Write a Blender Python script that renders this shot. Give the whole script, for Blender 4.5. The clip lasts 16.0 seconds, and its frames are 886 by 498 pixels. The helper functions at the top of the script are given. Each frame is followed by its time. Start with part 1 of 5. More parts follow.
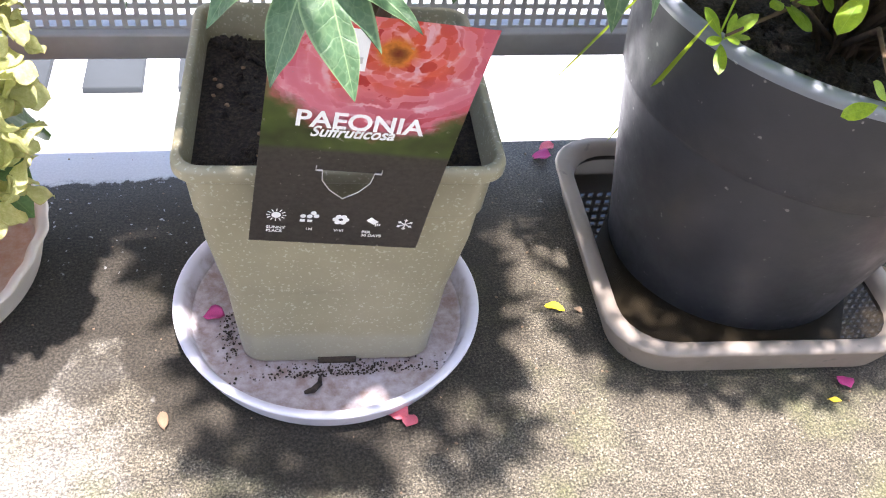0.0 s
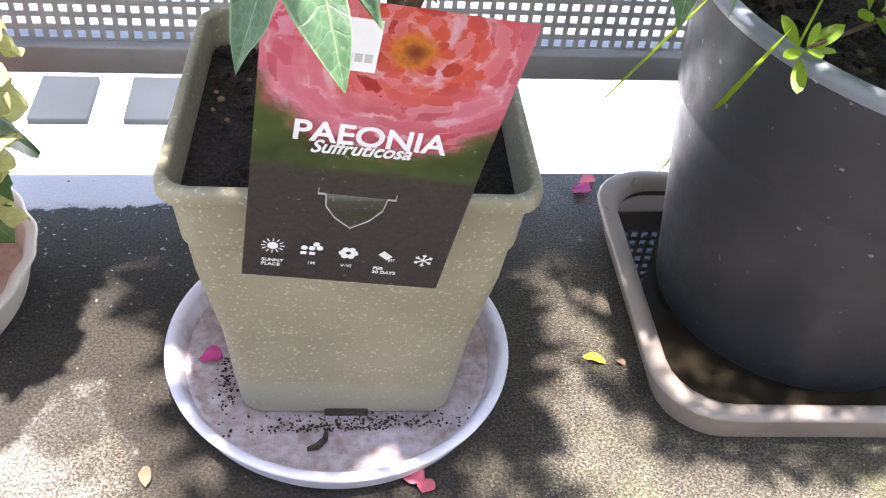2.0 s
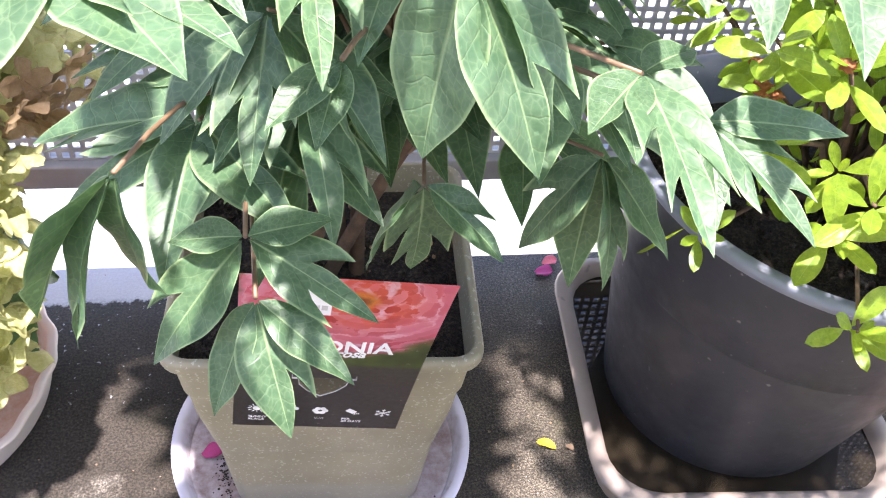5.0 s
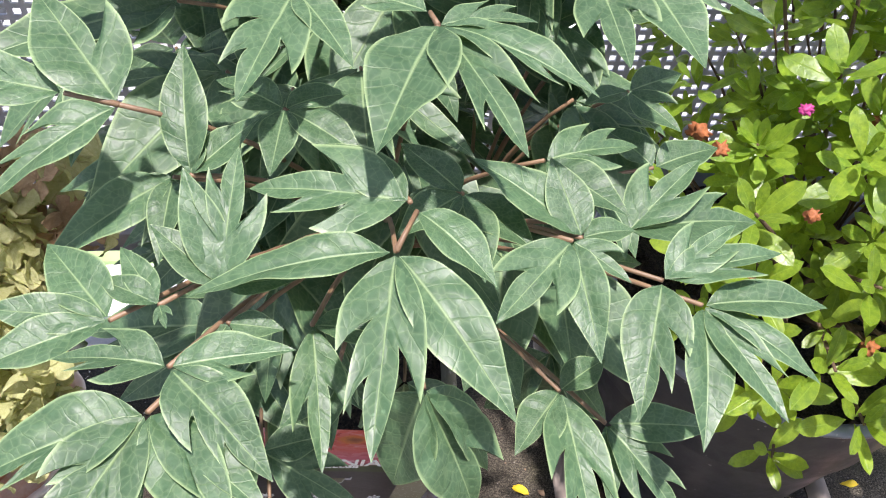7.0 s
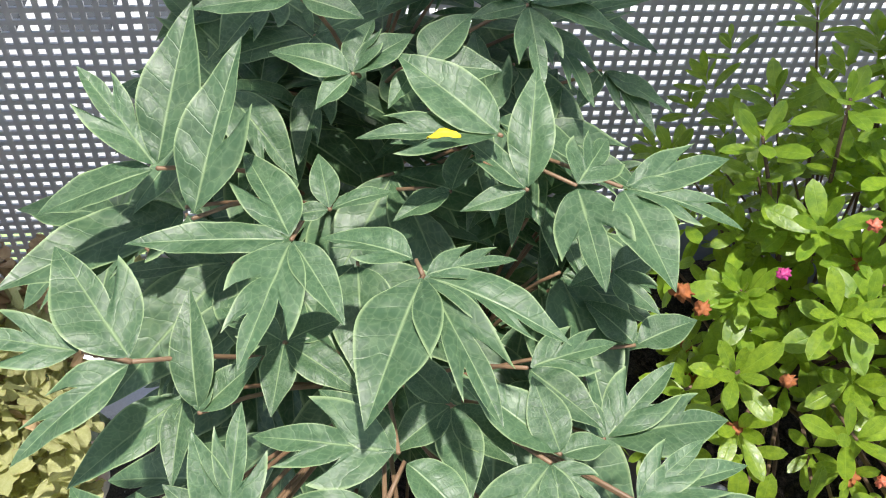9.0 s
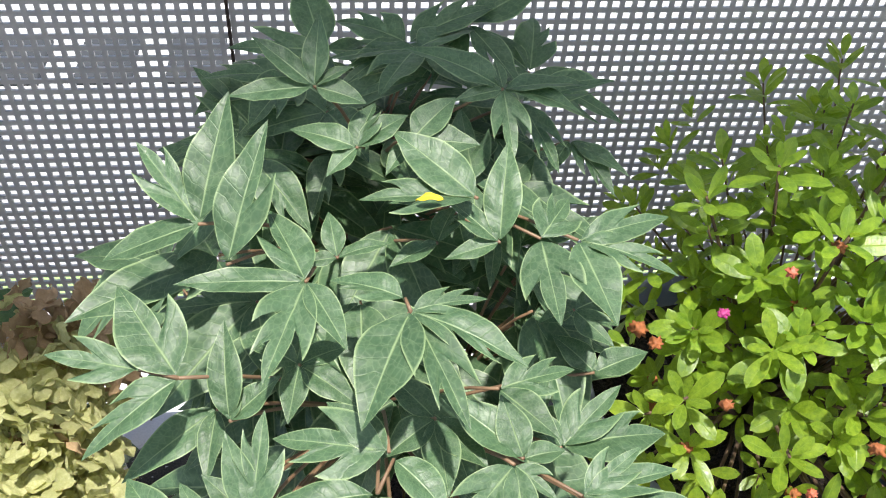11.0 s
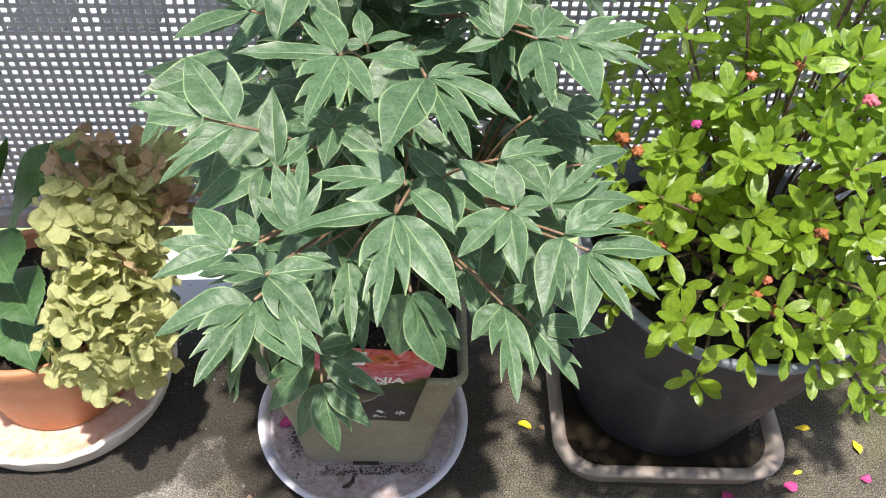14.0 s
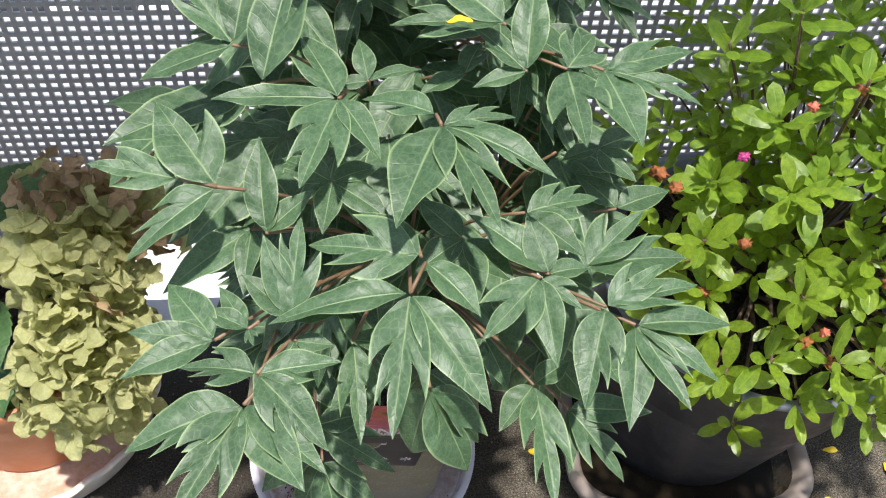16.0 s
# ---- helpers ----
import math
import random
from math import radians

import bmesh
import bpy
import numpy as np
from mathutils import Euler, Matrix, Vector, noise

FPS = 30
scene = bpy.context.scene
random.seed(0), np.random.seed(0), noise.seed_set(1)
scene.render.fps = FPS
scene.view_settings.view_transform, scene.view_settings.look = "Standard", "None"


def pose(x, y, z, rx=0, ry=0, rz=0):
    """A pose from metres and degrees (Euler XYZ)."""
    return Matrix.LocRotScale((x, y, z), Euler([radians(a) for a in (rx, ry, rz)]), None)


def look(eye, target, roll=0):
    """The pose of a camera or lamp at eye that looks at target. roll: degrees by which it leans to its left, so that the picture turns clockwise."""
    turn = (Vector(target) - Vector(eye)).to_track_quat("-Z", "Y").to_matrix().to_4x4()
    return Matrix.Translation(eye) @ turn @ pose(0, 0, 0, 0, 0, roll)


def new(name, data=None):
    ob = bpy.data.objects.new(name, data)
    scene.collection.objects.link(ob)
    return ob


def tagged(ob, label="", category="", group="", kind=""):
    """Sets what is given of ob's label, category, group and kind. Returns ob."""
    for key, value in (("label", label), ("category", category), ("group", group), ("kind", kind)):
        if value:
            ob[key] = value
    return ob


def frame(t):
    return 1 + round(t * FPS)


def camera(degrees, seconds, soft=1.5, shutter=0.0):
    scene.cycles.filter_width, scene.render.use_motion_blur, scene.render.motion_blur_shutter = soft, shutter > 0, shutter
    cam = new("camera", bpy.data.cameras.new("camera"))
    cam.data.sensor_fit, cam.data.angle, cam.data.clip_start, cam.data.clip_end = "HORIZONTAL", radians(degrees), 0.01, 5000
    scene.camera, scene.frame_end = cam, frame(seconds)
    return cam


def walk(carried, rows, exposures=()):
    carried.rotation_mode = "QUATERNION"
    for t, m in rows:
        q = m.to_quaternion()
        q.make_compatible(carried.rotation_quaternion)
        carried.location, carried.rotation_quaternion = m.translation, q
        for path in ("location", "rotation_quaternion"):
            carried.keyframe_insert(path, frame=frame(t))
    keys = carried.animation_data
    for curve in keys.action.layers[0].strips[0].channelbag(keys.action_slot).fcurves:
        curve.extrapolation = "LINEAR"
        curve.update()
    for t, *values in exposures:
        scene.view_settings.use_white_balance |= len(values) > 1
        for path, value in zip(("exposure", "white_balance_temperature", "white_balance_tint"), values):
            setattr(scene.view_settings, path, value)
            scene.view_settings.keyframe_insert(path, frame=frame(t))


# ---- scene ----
cam = camera(51.4, 16.0, soft=1.1)
PATH = [
    (0, (-0.047, 0.056, 0.572), (0.318, 1.483, -0.782), 7.1),
    (0.5, (-0.032, 0.107, 0.516), (0.315, 1.623, -0.741), 6.3),
    (1, (-0.028, 0.119, 0.52), (0.288, 1.653, -0.724), 6.1),
    (1.5, (-0.031, 0.114, 0.522), (0.263, 1.635, -0.743), 6.1),
    (2, (-0.027, 0.116, 0.517), (0.268, 1.608, -0.781), 6.5),
    (2.5, (-0.027, 0.114, 0.526), (0.268, 1.584, -0.798), 6.4),
    (3, (-0.032, 0.104, 0.537), (0.26, 1.553, -0.809), 6.6),
    (3.5, (-0.028, 0.106, 0.575), (0.276, 1.555, -0.769), 6.3),
    (3.7, (-0.029, 0.107, 0.587), (0.274, 1.559, -0.754), 6.3),
    (5.8, (0.005, 0.129, 0.741), (0.269, 1.534, -0.658), 5.8),
    (6, (0.002, 0.127, 0.758), (0.265, 1.521, -0.652), 6.1),
    (6.5, (0.003, 0.132, 0.792), (0.282, 1.483, -0.657), 6.8),
    (7, (-0.003, 0.146, 0.825), (0.27, 1.489, -0.631), 6.9),
    (7.5, (-0.005, 0.17, 0.855), (0.262, 1.501, -0.614), 7.2),
    (8, (-0.006, 0.183, 0.874), (0.233, 1.522, -0.593), 6.1),
    (8.5, (0.002, 0.188, 0.885), (0.229, 1.503, -0.604), 5.4),
    (9, (0.009, 0.197, 0.91), (0.239, 1.511, -0.579), 5.0),
    (9.5, (0.008, 0.194, 0.931), (0.223, 1.51, -0.559), 4.4),
    (9.7, (0.011, 0.193, 0.941), (0.225, 1.517, -0.543), 4.4),
    (11.8, (0.013, 0.083, 0.983), (0.202, 1.491, -0.425), 3.5),
    (12, (0.01, 0.071, 0.985), (0.194, 1.478, -0.424), 3.3),
    (12.5, (0.012, 0.045, 0.985), (0.189, 1.44, -0.438), 3.3),
    (13, (0.014, 0.02, 0.984), (0.182, 1.402, -0.452), 3.3),
    (13.5, (0.012, -0.002, 0.977), (0.171, 1.354, -0.484), 3.6),
    (14, (0.008, -0.008, 0.969), (0.165, 1.33, -0.51), 4.1),
    (14.5, (0.007, -0.006, 0.946), (0.172, 1.294, -0.565), 5.1),
    (15, (0.01, 0.015, 0.947), (0.181, 1.3, -0.576), 4.8),
    (15.5, (0.005, 0.053, 0.947), (0.175, 1.337, -0.578), 4.1),
    (16, (-0.001, 0.086, 0.943), (0.182, 1.376, -0.574), 4.2),
]
walk(cam, [(t, look(eye, target, roll)) for t, eye, target, roll in PATH],
     exposures=((0, 1.96, 6450, 18), (3.5, 2.06, 6450, 18), (6, 1.65, 6400, 28), (6.5, 1.08, 6400, 26), (7, 0.84, 6450, 21), (9.0, 0.63, 6600, 12), (12.5, 0.78, 6650, 13), (14.5, 0.72, 6650, 13), (16, 0.46, 6550, 13)))

# ---- light ----
world = bpy.data.worlds.new("sky")
world.use_nodes = True
scene.world = world
wn = world.node_tree.nodes
sky = wn.new("ShaderNodeTexSky")
sky.sky_type = 'NISHITA'
sky.sun_disc = False
SUN_FROM = Vector((0.03, -0.20, 1.0)).normalized()
sky.sun_elevation = math.asin(SUN_FROM.z)
sky.sun_rotation = math.atan2(SUN_FROM.x, SUN_FROM.y)
world.node_tree.links.new(sky.outputs[0], wn["Background"].inputs[0])
wn["Background"].inputs[1].default_value = 0.15
lamp = bpy.data.lights.new("sun", 'SUN')
lamp.energy, lamp.angle, lamp.color = 4.5, radians(1.6), (1.0, 0.965, 0.91)
sun = new("sun", lamp)
sun.matrix_world = look(SUN_FROM * 5, (0, 0, 0))


# ---- materials ----
class Mat:
    """A small node-building aid round one material."""

    def __init__(self, name, rough=0.6, metal=0.0, spec=0.5):
        self.m = bpy.data.materials.new(name)
        self.m.use_nodes = True
        self.t = self.m.node_tree
        self.b = self.t.nodes["Principled BSDF"]
        self.b.inputs["Roughness"].default_value = rough
        self.b.inputs["Metallic"].default_value = metal
        self.b.inputs["Specular IOR Level"].default_value = spec
        self.co = self.node("ShaderNodeTexCoord")

    def node(self, kind, **props):
        n = self.t.nodes.new(kind)
        for key, v in props.items():
            n.inputs[key.replace("_", " ")].default_value = v
        return n

    def link(self, a, b):
        self.t.links.new(a, b)

    def noise(self, scale, detail=4.0, rough=0.6, where="Object"):
        n = self.node("ShaderNodeTexNoise", Scale=scale, Detail=detail, Roughness=rough)
        self.link(self.co.outputs[where], n.inputs["Vector"])
        return n.outputs["Fac"]

    def ramp(self, fac, *stops):
        r = self.t.nodes.new("ShaderNodeValToRGB")
        e = r.color_ramp.elements
        while len(e) < len(stops):
            e.new(0.5)
        for k, (p, c) in zip(e, stops):
            k.position = p
            k.color = (c, c, c, 1) if isinstance(c, (int, float)) else (*c, 1)
        self.link(fac, r.inputs[0])
        return r.outputs[0]

    def mix(self, fac, a, b, how='MIX'):
        n = self.t.nodes.new("ShaderNodeMix")
        n.data_type, n.blend_type = 'RGBA', how
        for sock, v in ((n.inputs[0], fac), (n.inputs[6], a), (n.inputs[7], b)):
            if isinstance(v, tuple):
                sock.default_value = (*v, 1)
            elif isinstance(v, (int, float)):
                sock.default_value = v
            else:
                self.link(v, sock)
        return n.outputs[2]

    def calc(self, op, a, b=0.0, c=0.0):
        n = self.t.nodes.new("ShaderNodeMath")
        n.operation = op
        for sock, v in zip(n.inputs, (a, b, c)):
            if isinstance(v, (int, float)):
                sock.default_value = v
            else:
                self.link(v, sock)
        return n.outputs[0]

    def xyz(self, where="Object"):
        n = self.t.nodes.new("ShaderNodeSeparateXYZ")
        self.link(self.co.outputs[where], n.inputs[0])
        return n.outputs

    def any(self):
        return self.t.nodes.new("ShaderNodeObjectInfo").outputs["Random"]

    def isle(self):
        return self.t.nodes.new("ShaderNodeNewGeometry").outputs["Random Per Island"]

    def color(self, v):
        s = self.b.inputs["Base Color"]
        if isinstance(v, tuple):
            s.default_value = (*v, 1)
        else:
            self.link(v, s)
        return self

    def rough(self, v):
        self.link(v, self.b.inputs["Roughness"])
        return self

    def bump(self, h, strength=0.3, dist=0.001):
        n = self.node("ShaderNodeBump", Strength=strength, Distance=dist)
        self.link(h, n.inputs["Height"])
        self.link(n.outputs[0], self.b.inputs["Normal"])
        return self

    def through_light(self, color, fac):
        """Lets part of the light pass the thin sheet."""
        tr = self.t.nodes.new("ShaderNodeBsdfTranslucent")
        if isinstance(color, tuple):
            tr.inputs[0].default_value = (*color, 1)
        else:
            self.link(color, tr.inputs[0])
        mx = self.t.nodes.new("ShaderNodeMixShader")
        mx.inputs[0].default_value = fac
        self.link(self.b.outputs[0], mx.inputs[1])
        self.link(tr.outputs[0], mx.inputs[2])
        self.link(mx.outputs[0], self.t.nodes["Material Output"].inputs[0])
        return self


def plain(name, color, rough=0.5, vary=0.15, scale=60, metal=0.0, bump=0.15):
    k = Mat(name, rough, metal)
    dark = tuple(c * (1 - vary) for c in color)
    lite = tuple(min(1, c * (1 + vary)) for c in color)
    k.color(k.ramp(k.noise(scale, 5), (0.3, dark), (0.7, lite)))
    k.bump(k.noise(scale * 8), bump, 0.0006)
    return k.m


def make_concrete():
    k = Mat("rough concrete", 0.85, 0.0, 0.4)
    x, y, z = k.xyz()
    big = k.noise(5.5, 6, 0.65)
    mid = k.noise(38, 5, 0.65)
    fine = k.noise(640, 4, 0.8)
    grit = k.noise(1700, 2, 0.6)
    base = k.ramp(big, (0.3, (0.128, 0.113, 0.090)), (0.55, (0.172, 0.157, 0.130)), (0.75, (0.225, 0.21, 0.18)))
    base = k.mix(0.9, base, k.ramp(mid, (0.3, (0.16, 0.15, 0.13)), (0.7, (0.40, 0.38, 0.34))), 'OVERLAY')
    base = k.mix(0.95, base, k.ramp(fine, (0.38, 0.0), (0.5, 0.5), (0.62, 1.0)), 'OVERLAY')
    # single grains of pale and dark aggregate
    base = k.mix(k.ramp(k.noise(420, 2, 0.5), (0.66, 0.0), (0.70, 0.55)), base, (0.40, 0.385, 0.35))
    base = k.mix(k.ramp(k.noise(300, 2, 0.5), (0.28, 0.7), (0.33, 0.0)), base, (0.04, 0.035, 0.028))
    moss = k.ramp(k.noise(9, 5), (0.52, 0.0), (0.66, 0.5))
    base = k.mix(moss, base, (0.115, 0.12, 0.05))
    # white lime spots
    spots = k.ramp(k.noise(26, 3), (0.70, 0.0), (0.76, 0.75))
    base = k.mix(spots, base, (0.62, 0.60, 0.56))
    # a pale bloom towards the hydrangea's side: whitish concrete with strong sunlight painted in
    sunny_lime = k.ramp(k.calc('ADD', k.calc('MULTIPLY', x, -1.0), k.calc('MULTIPLY', k.calc('SUBTRACT', k.noise(16, 5, 0.7), 0.5), 0.35)), (0.14, 0.0), (0.26, 0.35))
    sunny_lime = k.calc('MULTIPLY', sunny_lime, k.ramp(k.calc('ADD', k.calc('ADD', x, 1.0), k.calc('MULTIPLY', k.noise(6, 4), 0.3)), (0.5, 0.0), (0.65, 1.0)))
    base = k.mix(sunny_lime, base, k.mix(0.5, base, (0.72, 0.70, 0.67)))
    # dark tone for damp and the plants' shade: a halo round each pot's saucer or tray, and the strip along the outer
    # edge
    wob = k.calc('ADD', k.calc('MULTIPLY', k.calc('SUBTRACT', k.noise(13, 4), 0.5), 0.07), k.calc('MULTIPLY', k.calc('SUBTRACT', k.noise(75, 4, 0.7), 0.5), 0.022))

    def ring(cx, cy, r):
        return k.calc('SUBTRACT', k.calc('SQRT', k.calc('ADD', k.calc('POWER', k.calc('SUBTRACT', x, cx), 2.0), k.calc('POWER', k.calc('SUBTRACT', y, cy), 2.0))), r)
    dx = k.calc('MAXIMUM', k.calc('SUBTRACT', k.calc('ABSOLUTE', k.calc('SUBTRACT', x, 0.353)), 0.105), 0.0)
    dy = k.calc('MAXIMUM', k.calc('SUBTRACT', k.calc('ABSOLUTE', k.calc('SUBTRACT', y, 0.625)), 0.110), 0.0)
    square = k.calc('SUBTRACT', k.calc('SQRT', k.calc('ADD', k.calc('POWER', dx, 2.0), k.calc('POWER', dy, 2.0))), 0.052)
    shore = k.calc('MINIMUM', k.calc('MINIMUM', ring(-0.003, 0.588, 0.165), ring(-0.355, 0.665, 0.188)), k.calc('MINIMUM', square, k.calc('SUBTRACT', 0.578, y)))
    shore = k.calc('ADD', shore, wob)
    damp_shade = k.ramp(shore, (0.0, 1.0), (0.014, 0.0))
    # the hydrangea's side stays wetter and gets more shade painted in
    damp_shade = k.calc('MULTIPLY', damp_shade, k.ramp(k.calc('ADD', x, k.calc('MULTIPLY', wob, 1.5)), (-0.06, 1.0), (0.20, 0.5)))
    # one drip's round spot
    damp_shade = k.calc('MAXIMUM', damp_shade, k.ramp(k.calc('ADD', ring(-0.188, 0.532, 0.022), k.calc('MULTIPLY', wob, 0.4)), (0.0, 0.75), (0.008, 0.0)))
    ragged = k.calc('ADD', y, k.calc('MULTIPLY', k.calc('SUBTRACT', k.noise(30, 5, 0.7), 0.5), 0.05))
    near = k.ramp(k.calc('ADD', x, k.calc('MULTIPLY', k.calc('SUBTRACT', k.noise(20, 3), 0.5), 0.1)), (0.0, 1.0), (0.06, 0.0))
    # a film of water along the very edge, its sky reflection painted pale
    wet_sheen = k.calc('MULTIPLY', k.ramp(ragged, (0.770, 0.0), (0.774, 1.0)), near)
    # small pools, the sky's glints on them painted in the same pale colour
    pool_glints = k.ramp(k.noise(150, 3, 0.55), (0.665, 0.0), (0.685, 1.0))
    pool_glints = k.calc('MULTIPLY', pool_glints, k.ramp(k.calc('ADD', k.calc('MULTIPLY', y, 1.0), k.calc('MULTIPLY', k.noise(9, 3), 0.25)), (0.74, 0.0), (0.86, 1.0)))
    pool_glints = k.calc('MULTIPLY', pool_glints, near)
    wet_sheen = k.calc('MAXIMUM', wet_sheen, pool_glints)
    slick = k.ramp(ragged, (0.66, 0.0), (0.80, 0.55))
    base = k.mix(k.calc('MULTIPLY', damp_shade, 0.97), base, k.mix(0.92, base, (0.024, 0.019, 0.013)))
    base = k.mix(k.calc('MULTIPLY', wet_sheen, 0.85), base, (0.58, 0.59, 0.61))
    speck = k.ramp(k.noise(430, 2, 0.75), (0.38, 0.08), (0.5, 0.46), (0.62, 0.95))
    base = k.mix(k.calc('SUBTRACT', 0.62, k.calc('MULTIPLY', wet_sheen, 0.55)), base, speck, 'OVERLAY')
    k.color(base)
    k.rough(k.ramp(k.calc('MAXIMUM', wet_sheen, slick), (0.0, 0.9), (0.55, 0.42), (1.0, 0.03)))
    h = k.calc('ADD', k.calc('MULTIPLY', fine, 0.7), k.calc('MULTIPLY', grit, 0.3))
    k.bump(k.calc('MULTIPLY', h, k.calc('SUBTRACT', 1.0, k.calc('MULTIPLY', wet_sheen, 0.93))), 0.8, 0.0010)
    return k.m


def make_leaf(name, dark, lite, edge, vein, rough, glow, pale=0.25, veins=9.0, rand=True, spec=0.5, cs=1.0, pass_fac=0.24):
    """Leaf skin: pale midrib, side veins and a light margin laid out along the blade."""
    k = Mat(name, rough, 0.0, spec)
    uv = k.xyz("UV")
    s = k.calc('ABSOLUTE', k.calc('SUBTRACT', uv[0], 0.5))
    blotch = k.noise(5 * cs, 5, 0.7)
    body = k.ramp(blotch, (0.3, dark), (0.72, lite))
    tint = k.any() if rand else k.isle()
    body = k.mix(k.ramp(tint, (0.0, 0.0), (1.0, 0.45)), body, tuple(c * 0.62 for c in dark))
    wav = k.calc('MULTIPLY', k.calc('SUBTRACT', k.noise(5 * cs, 2), 0.5), 0.9)
    line = k.calc('FRACT', k.calc('ADD', k.calc('MULTIPLY', uv[1], veins), wav))
    side = k.ramp(line, (0.0, 1.0), (0.05, 0.2), (0.12, 0.0), (0.95, 0.0), (1.0, 1.0))
    mid = k.ramp(s, (0.0, 1.0), (0.014, 0.6), (0.03, 0.0))
    rim = k.ramp(s, (0.455, 0.0), (0.49, 1.0))
    body = k.mix(k.calc('MULTIPLY', side, pale * 0.6), body, vein)
    body = k.mix(k.calc('MULTIPLY', mid, 0.75), body, vein)
    body = k.mix(k.calc('MULTIPLY', rim, 0.75), body, edge)
    net = k.node("ShaderNodeTexVoronoi", Scale=20.0 * cs)
    net.feature = 'DISTANCE_TO_EDGE'
    stretch = k.t.nodes.new("ShaderNodeVectorMath")
    stretch.operation = 'MULTIPLY'
    stretch.inputs[1].default_value = (1.0, 0.7, 1.0)
    k.link(k.co.outputs["Object"], stretch.inputs[0])
    k.link(stretch.outputs[0], net.inputs["Vector"])
    net = k.ramp(net.outputs["Distance"], (0.0, 1.0), (0.08, 0.35), (0.2, 0.0))
    body = k.mix(k.calc('MULTIPLY', net, pale * 0.7), body, vein)
    # dried rain spots
    dots = k.ramp(k.noise(17 * cs, 2), (0.68, 0.0), (0.76, 0.25))
    body = k.mix(dots, body, tuple(min(1, c * 2.1 + 0.05) for c in lite))
    k.color(body)
    k.rough(k.ramp(k.noise(6 * cs), (0.3, rough - 0.07), (0.7, rough + 0.1)))
    h = k.calc('ADD', k.calc('MULTIPLY', k.calc('MAXIMUM', k.calc('MULTIPLY', net, 0.5 * pale), mid), -0.9), k.calc('MULTIPLY', k.noise(10 * cs, 3), 0.6))
    h = k.calc('SUBTRACT', h, k.calc('MULTIPLY', side, 1.6 * pale))
    k.bump(h, 0.30, 0.0015)
    k.through_light(k.mix(0.5, body, glow), pass_fac)
    return k.m


M = {}
M["concrete"] = make_concrete()
M["peony"] = make_leaf("peony leaf", (0.032, 0.084, 0.036), (0.110, 0.202, 0.098), (0.30, 0.41, 0.19), (0.29, 0.40, 0.19), 0.47, (0.17, 0.36, 0.06), 0.24, 9.0, True, 0.55, 1.0, 0.18)
M["azalea"] = make_leaf("azalea leaf", (0.065, 0.18, 0.02), (0.46, 0.60, 0.05), (0.30, 0.38, 0.05), (0.30, 0.45, 0.07), 0.33, (0.6, 0.78, 0.03), 0.06, 6.0, True, 0.6, 1.0, 0.46)
M["azalea mass"] = make_leaf("azalea leaf inside", (0.075, 0.19, 0.022), (0.38, 0.54, 0.045), (0.24, 0.36, 0.05), (0.26, 0.4, 0.06), 0.34, (0.55, 0.72, 0.03), 0.06, 6.0, False, 0.5, 33.0, 0.42)
M["hydrangea leaf"] = make_leaf("hydrangea leaf", (0.030, 0.085, 0.025), (0.07, 0.16, 0.045), (0.10, 0.18, 0.06), (0.13, 0.22, 0.08), 0.5, (0.25, 0.45, 0.05), 0.35, 10.0, True, 0.5, 1.0, 0.12)
M["sepal"] = make_leaf("hydrangea sepal", (0.44, 0.47, 0.17), (0.80, 0.79, 0.48), (0.40, 0.28, 0.14), (0.44, 0.46, 0.20), 0.6, (0.7, 0.72, 0.26), 0.45, 7.0, True, 0.25, 1.6, 0.42)
M["sepal old"] = make_leaf("faded sepal", (0.42, 0.28, 0.15), (0.64, 0.48, 0.30), (0.4, 0.25, 0.15), (0.4, 0.3, 0.2), 0.65, (0.6, 0.45, 0.25), 0.25, 5.0, True, 0.25)
M["stem"] = plain("reddish stalk", (0.20, 0.125, 0.07), 0.5, 0.3, 50)
M["wood"] = plain("brown bark", (0.12, 0.075, 0.045), 0.85, 0.4, 90, bump=0.6)
M["green stem"] = plain("green stalk", (0.17, 0.24, 0.05), 0.5, 0.25, 50)


def speckled(name, base, spot, scale, cut, rough, spec=0.5, low=None):
    k = Mat(name, rough, 0.0, spec)
    c = k.ramp(k.noise(14, 5), (0.3, tuple(v * 0.86 for v in base)), (0.7, tuple(v * 1.1 for v in base)))
    c = k.mix(k.ramp(k.noise(scale, 2, 0.4), (cut, 0.0), (cut + 0.05, 0.75)), c, spot)
    c = k.mix(k.ramp(k.noise(scale * 0.4, 3, 0.6), (cut + 0.06, 0.0), (cut + 0.10, 0.6)), c, spot)
    if low:
        # a tide mark of dried mud
        z = k.xyz()[2]
        c = k.mix(k.ramp(k.calc('ADD', z, k.calc('MULTIPLY', k.noise(9), 0.03)), (0.048, 0.65), (0.056, 0.0)), c, low)
    k.color(c)
    k.rough(k.ramp(k.noise(40), (0.3, rough - 0.1), (0.7, rough + 0.12)))
    k.bump(k.noise(260), 0.2, 0.0005)
    return k.m


M["olive plastic"] = speckled("olive plastic", (0.285, 0.255, 0.168), (0.47, 0.44, 0.34), 420, 0.62, 0.45, 0.5, (0.32, 0.30, 0.24))
M["chip"] = plain("pale bark chip", (0.26, 0.17, 0.10), 0.8, 0.4, 200)
M["anthracite"] = speckled("anthracite plastic", (0.032, 0.033, 0.041), (0.30, 0.29, 0.28), 150, 0.72, 0.42)
M["pot lip"] = speckled("worn grey lip", (0.20, 0.22, 0.26), (0.4, 0.42, 0.46), 150, 0.7, 0.38)
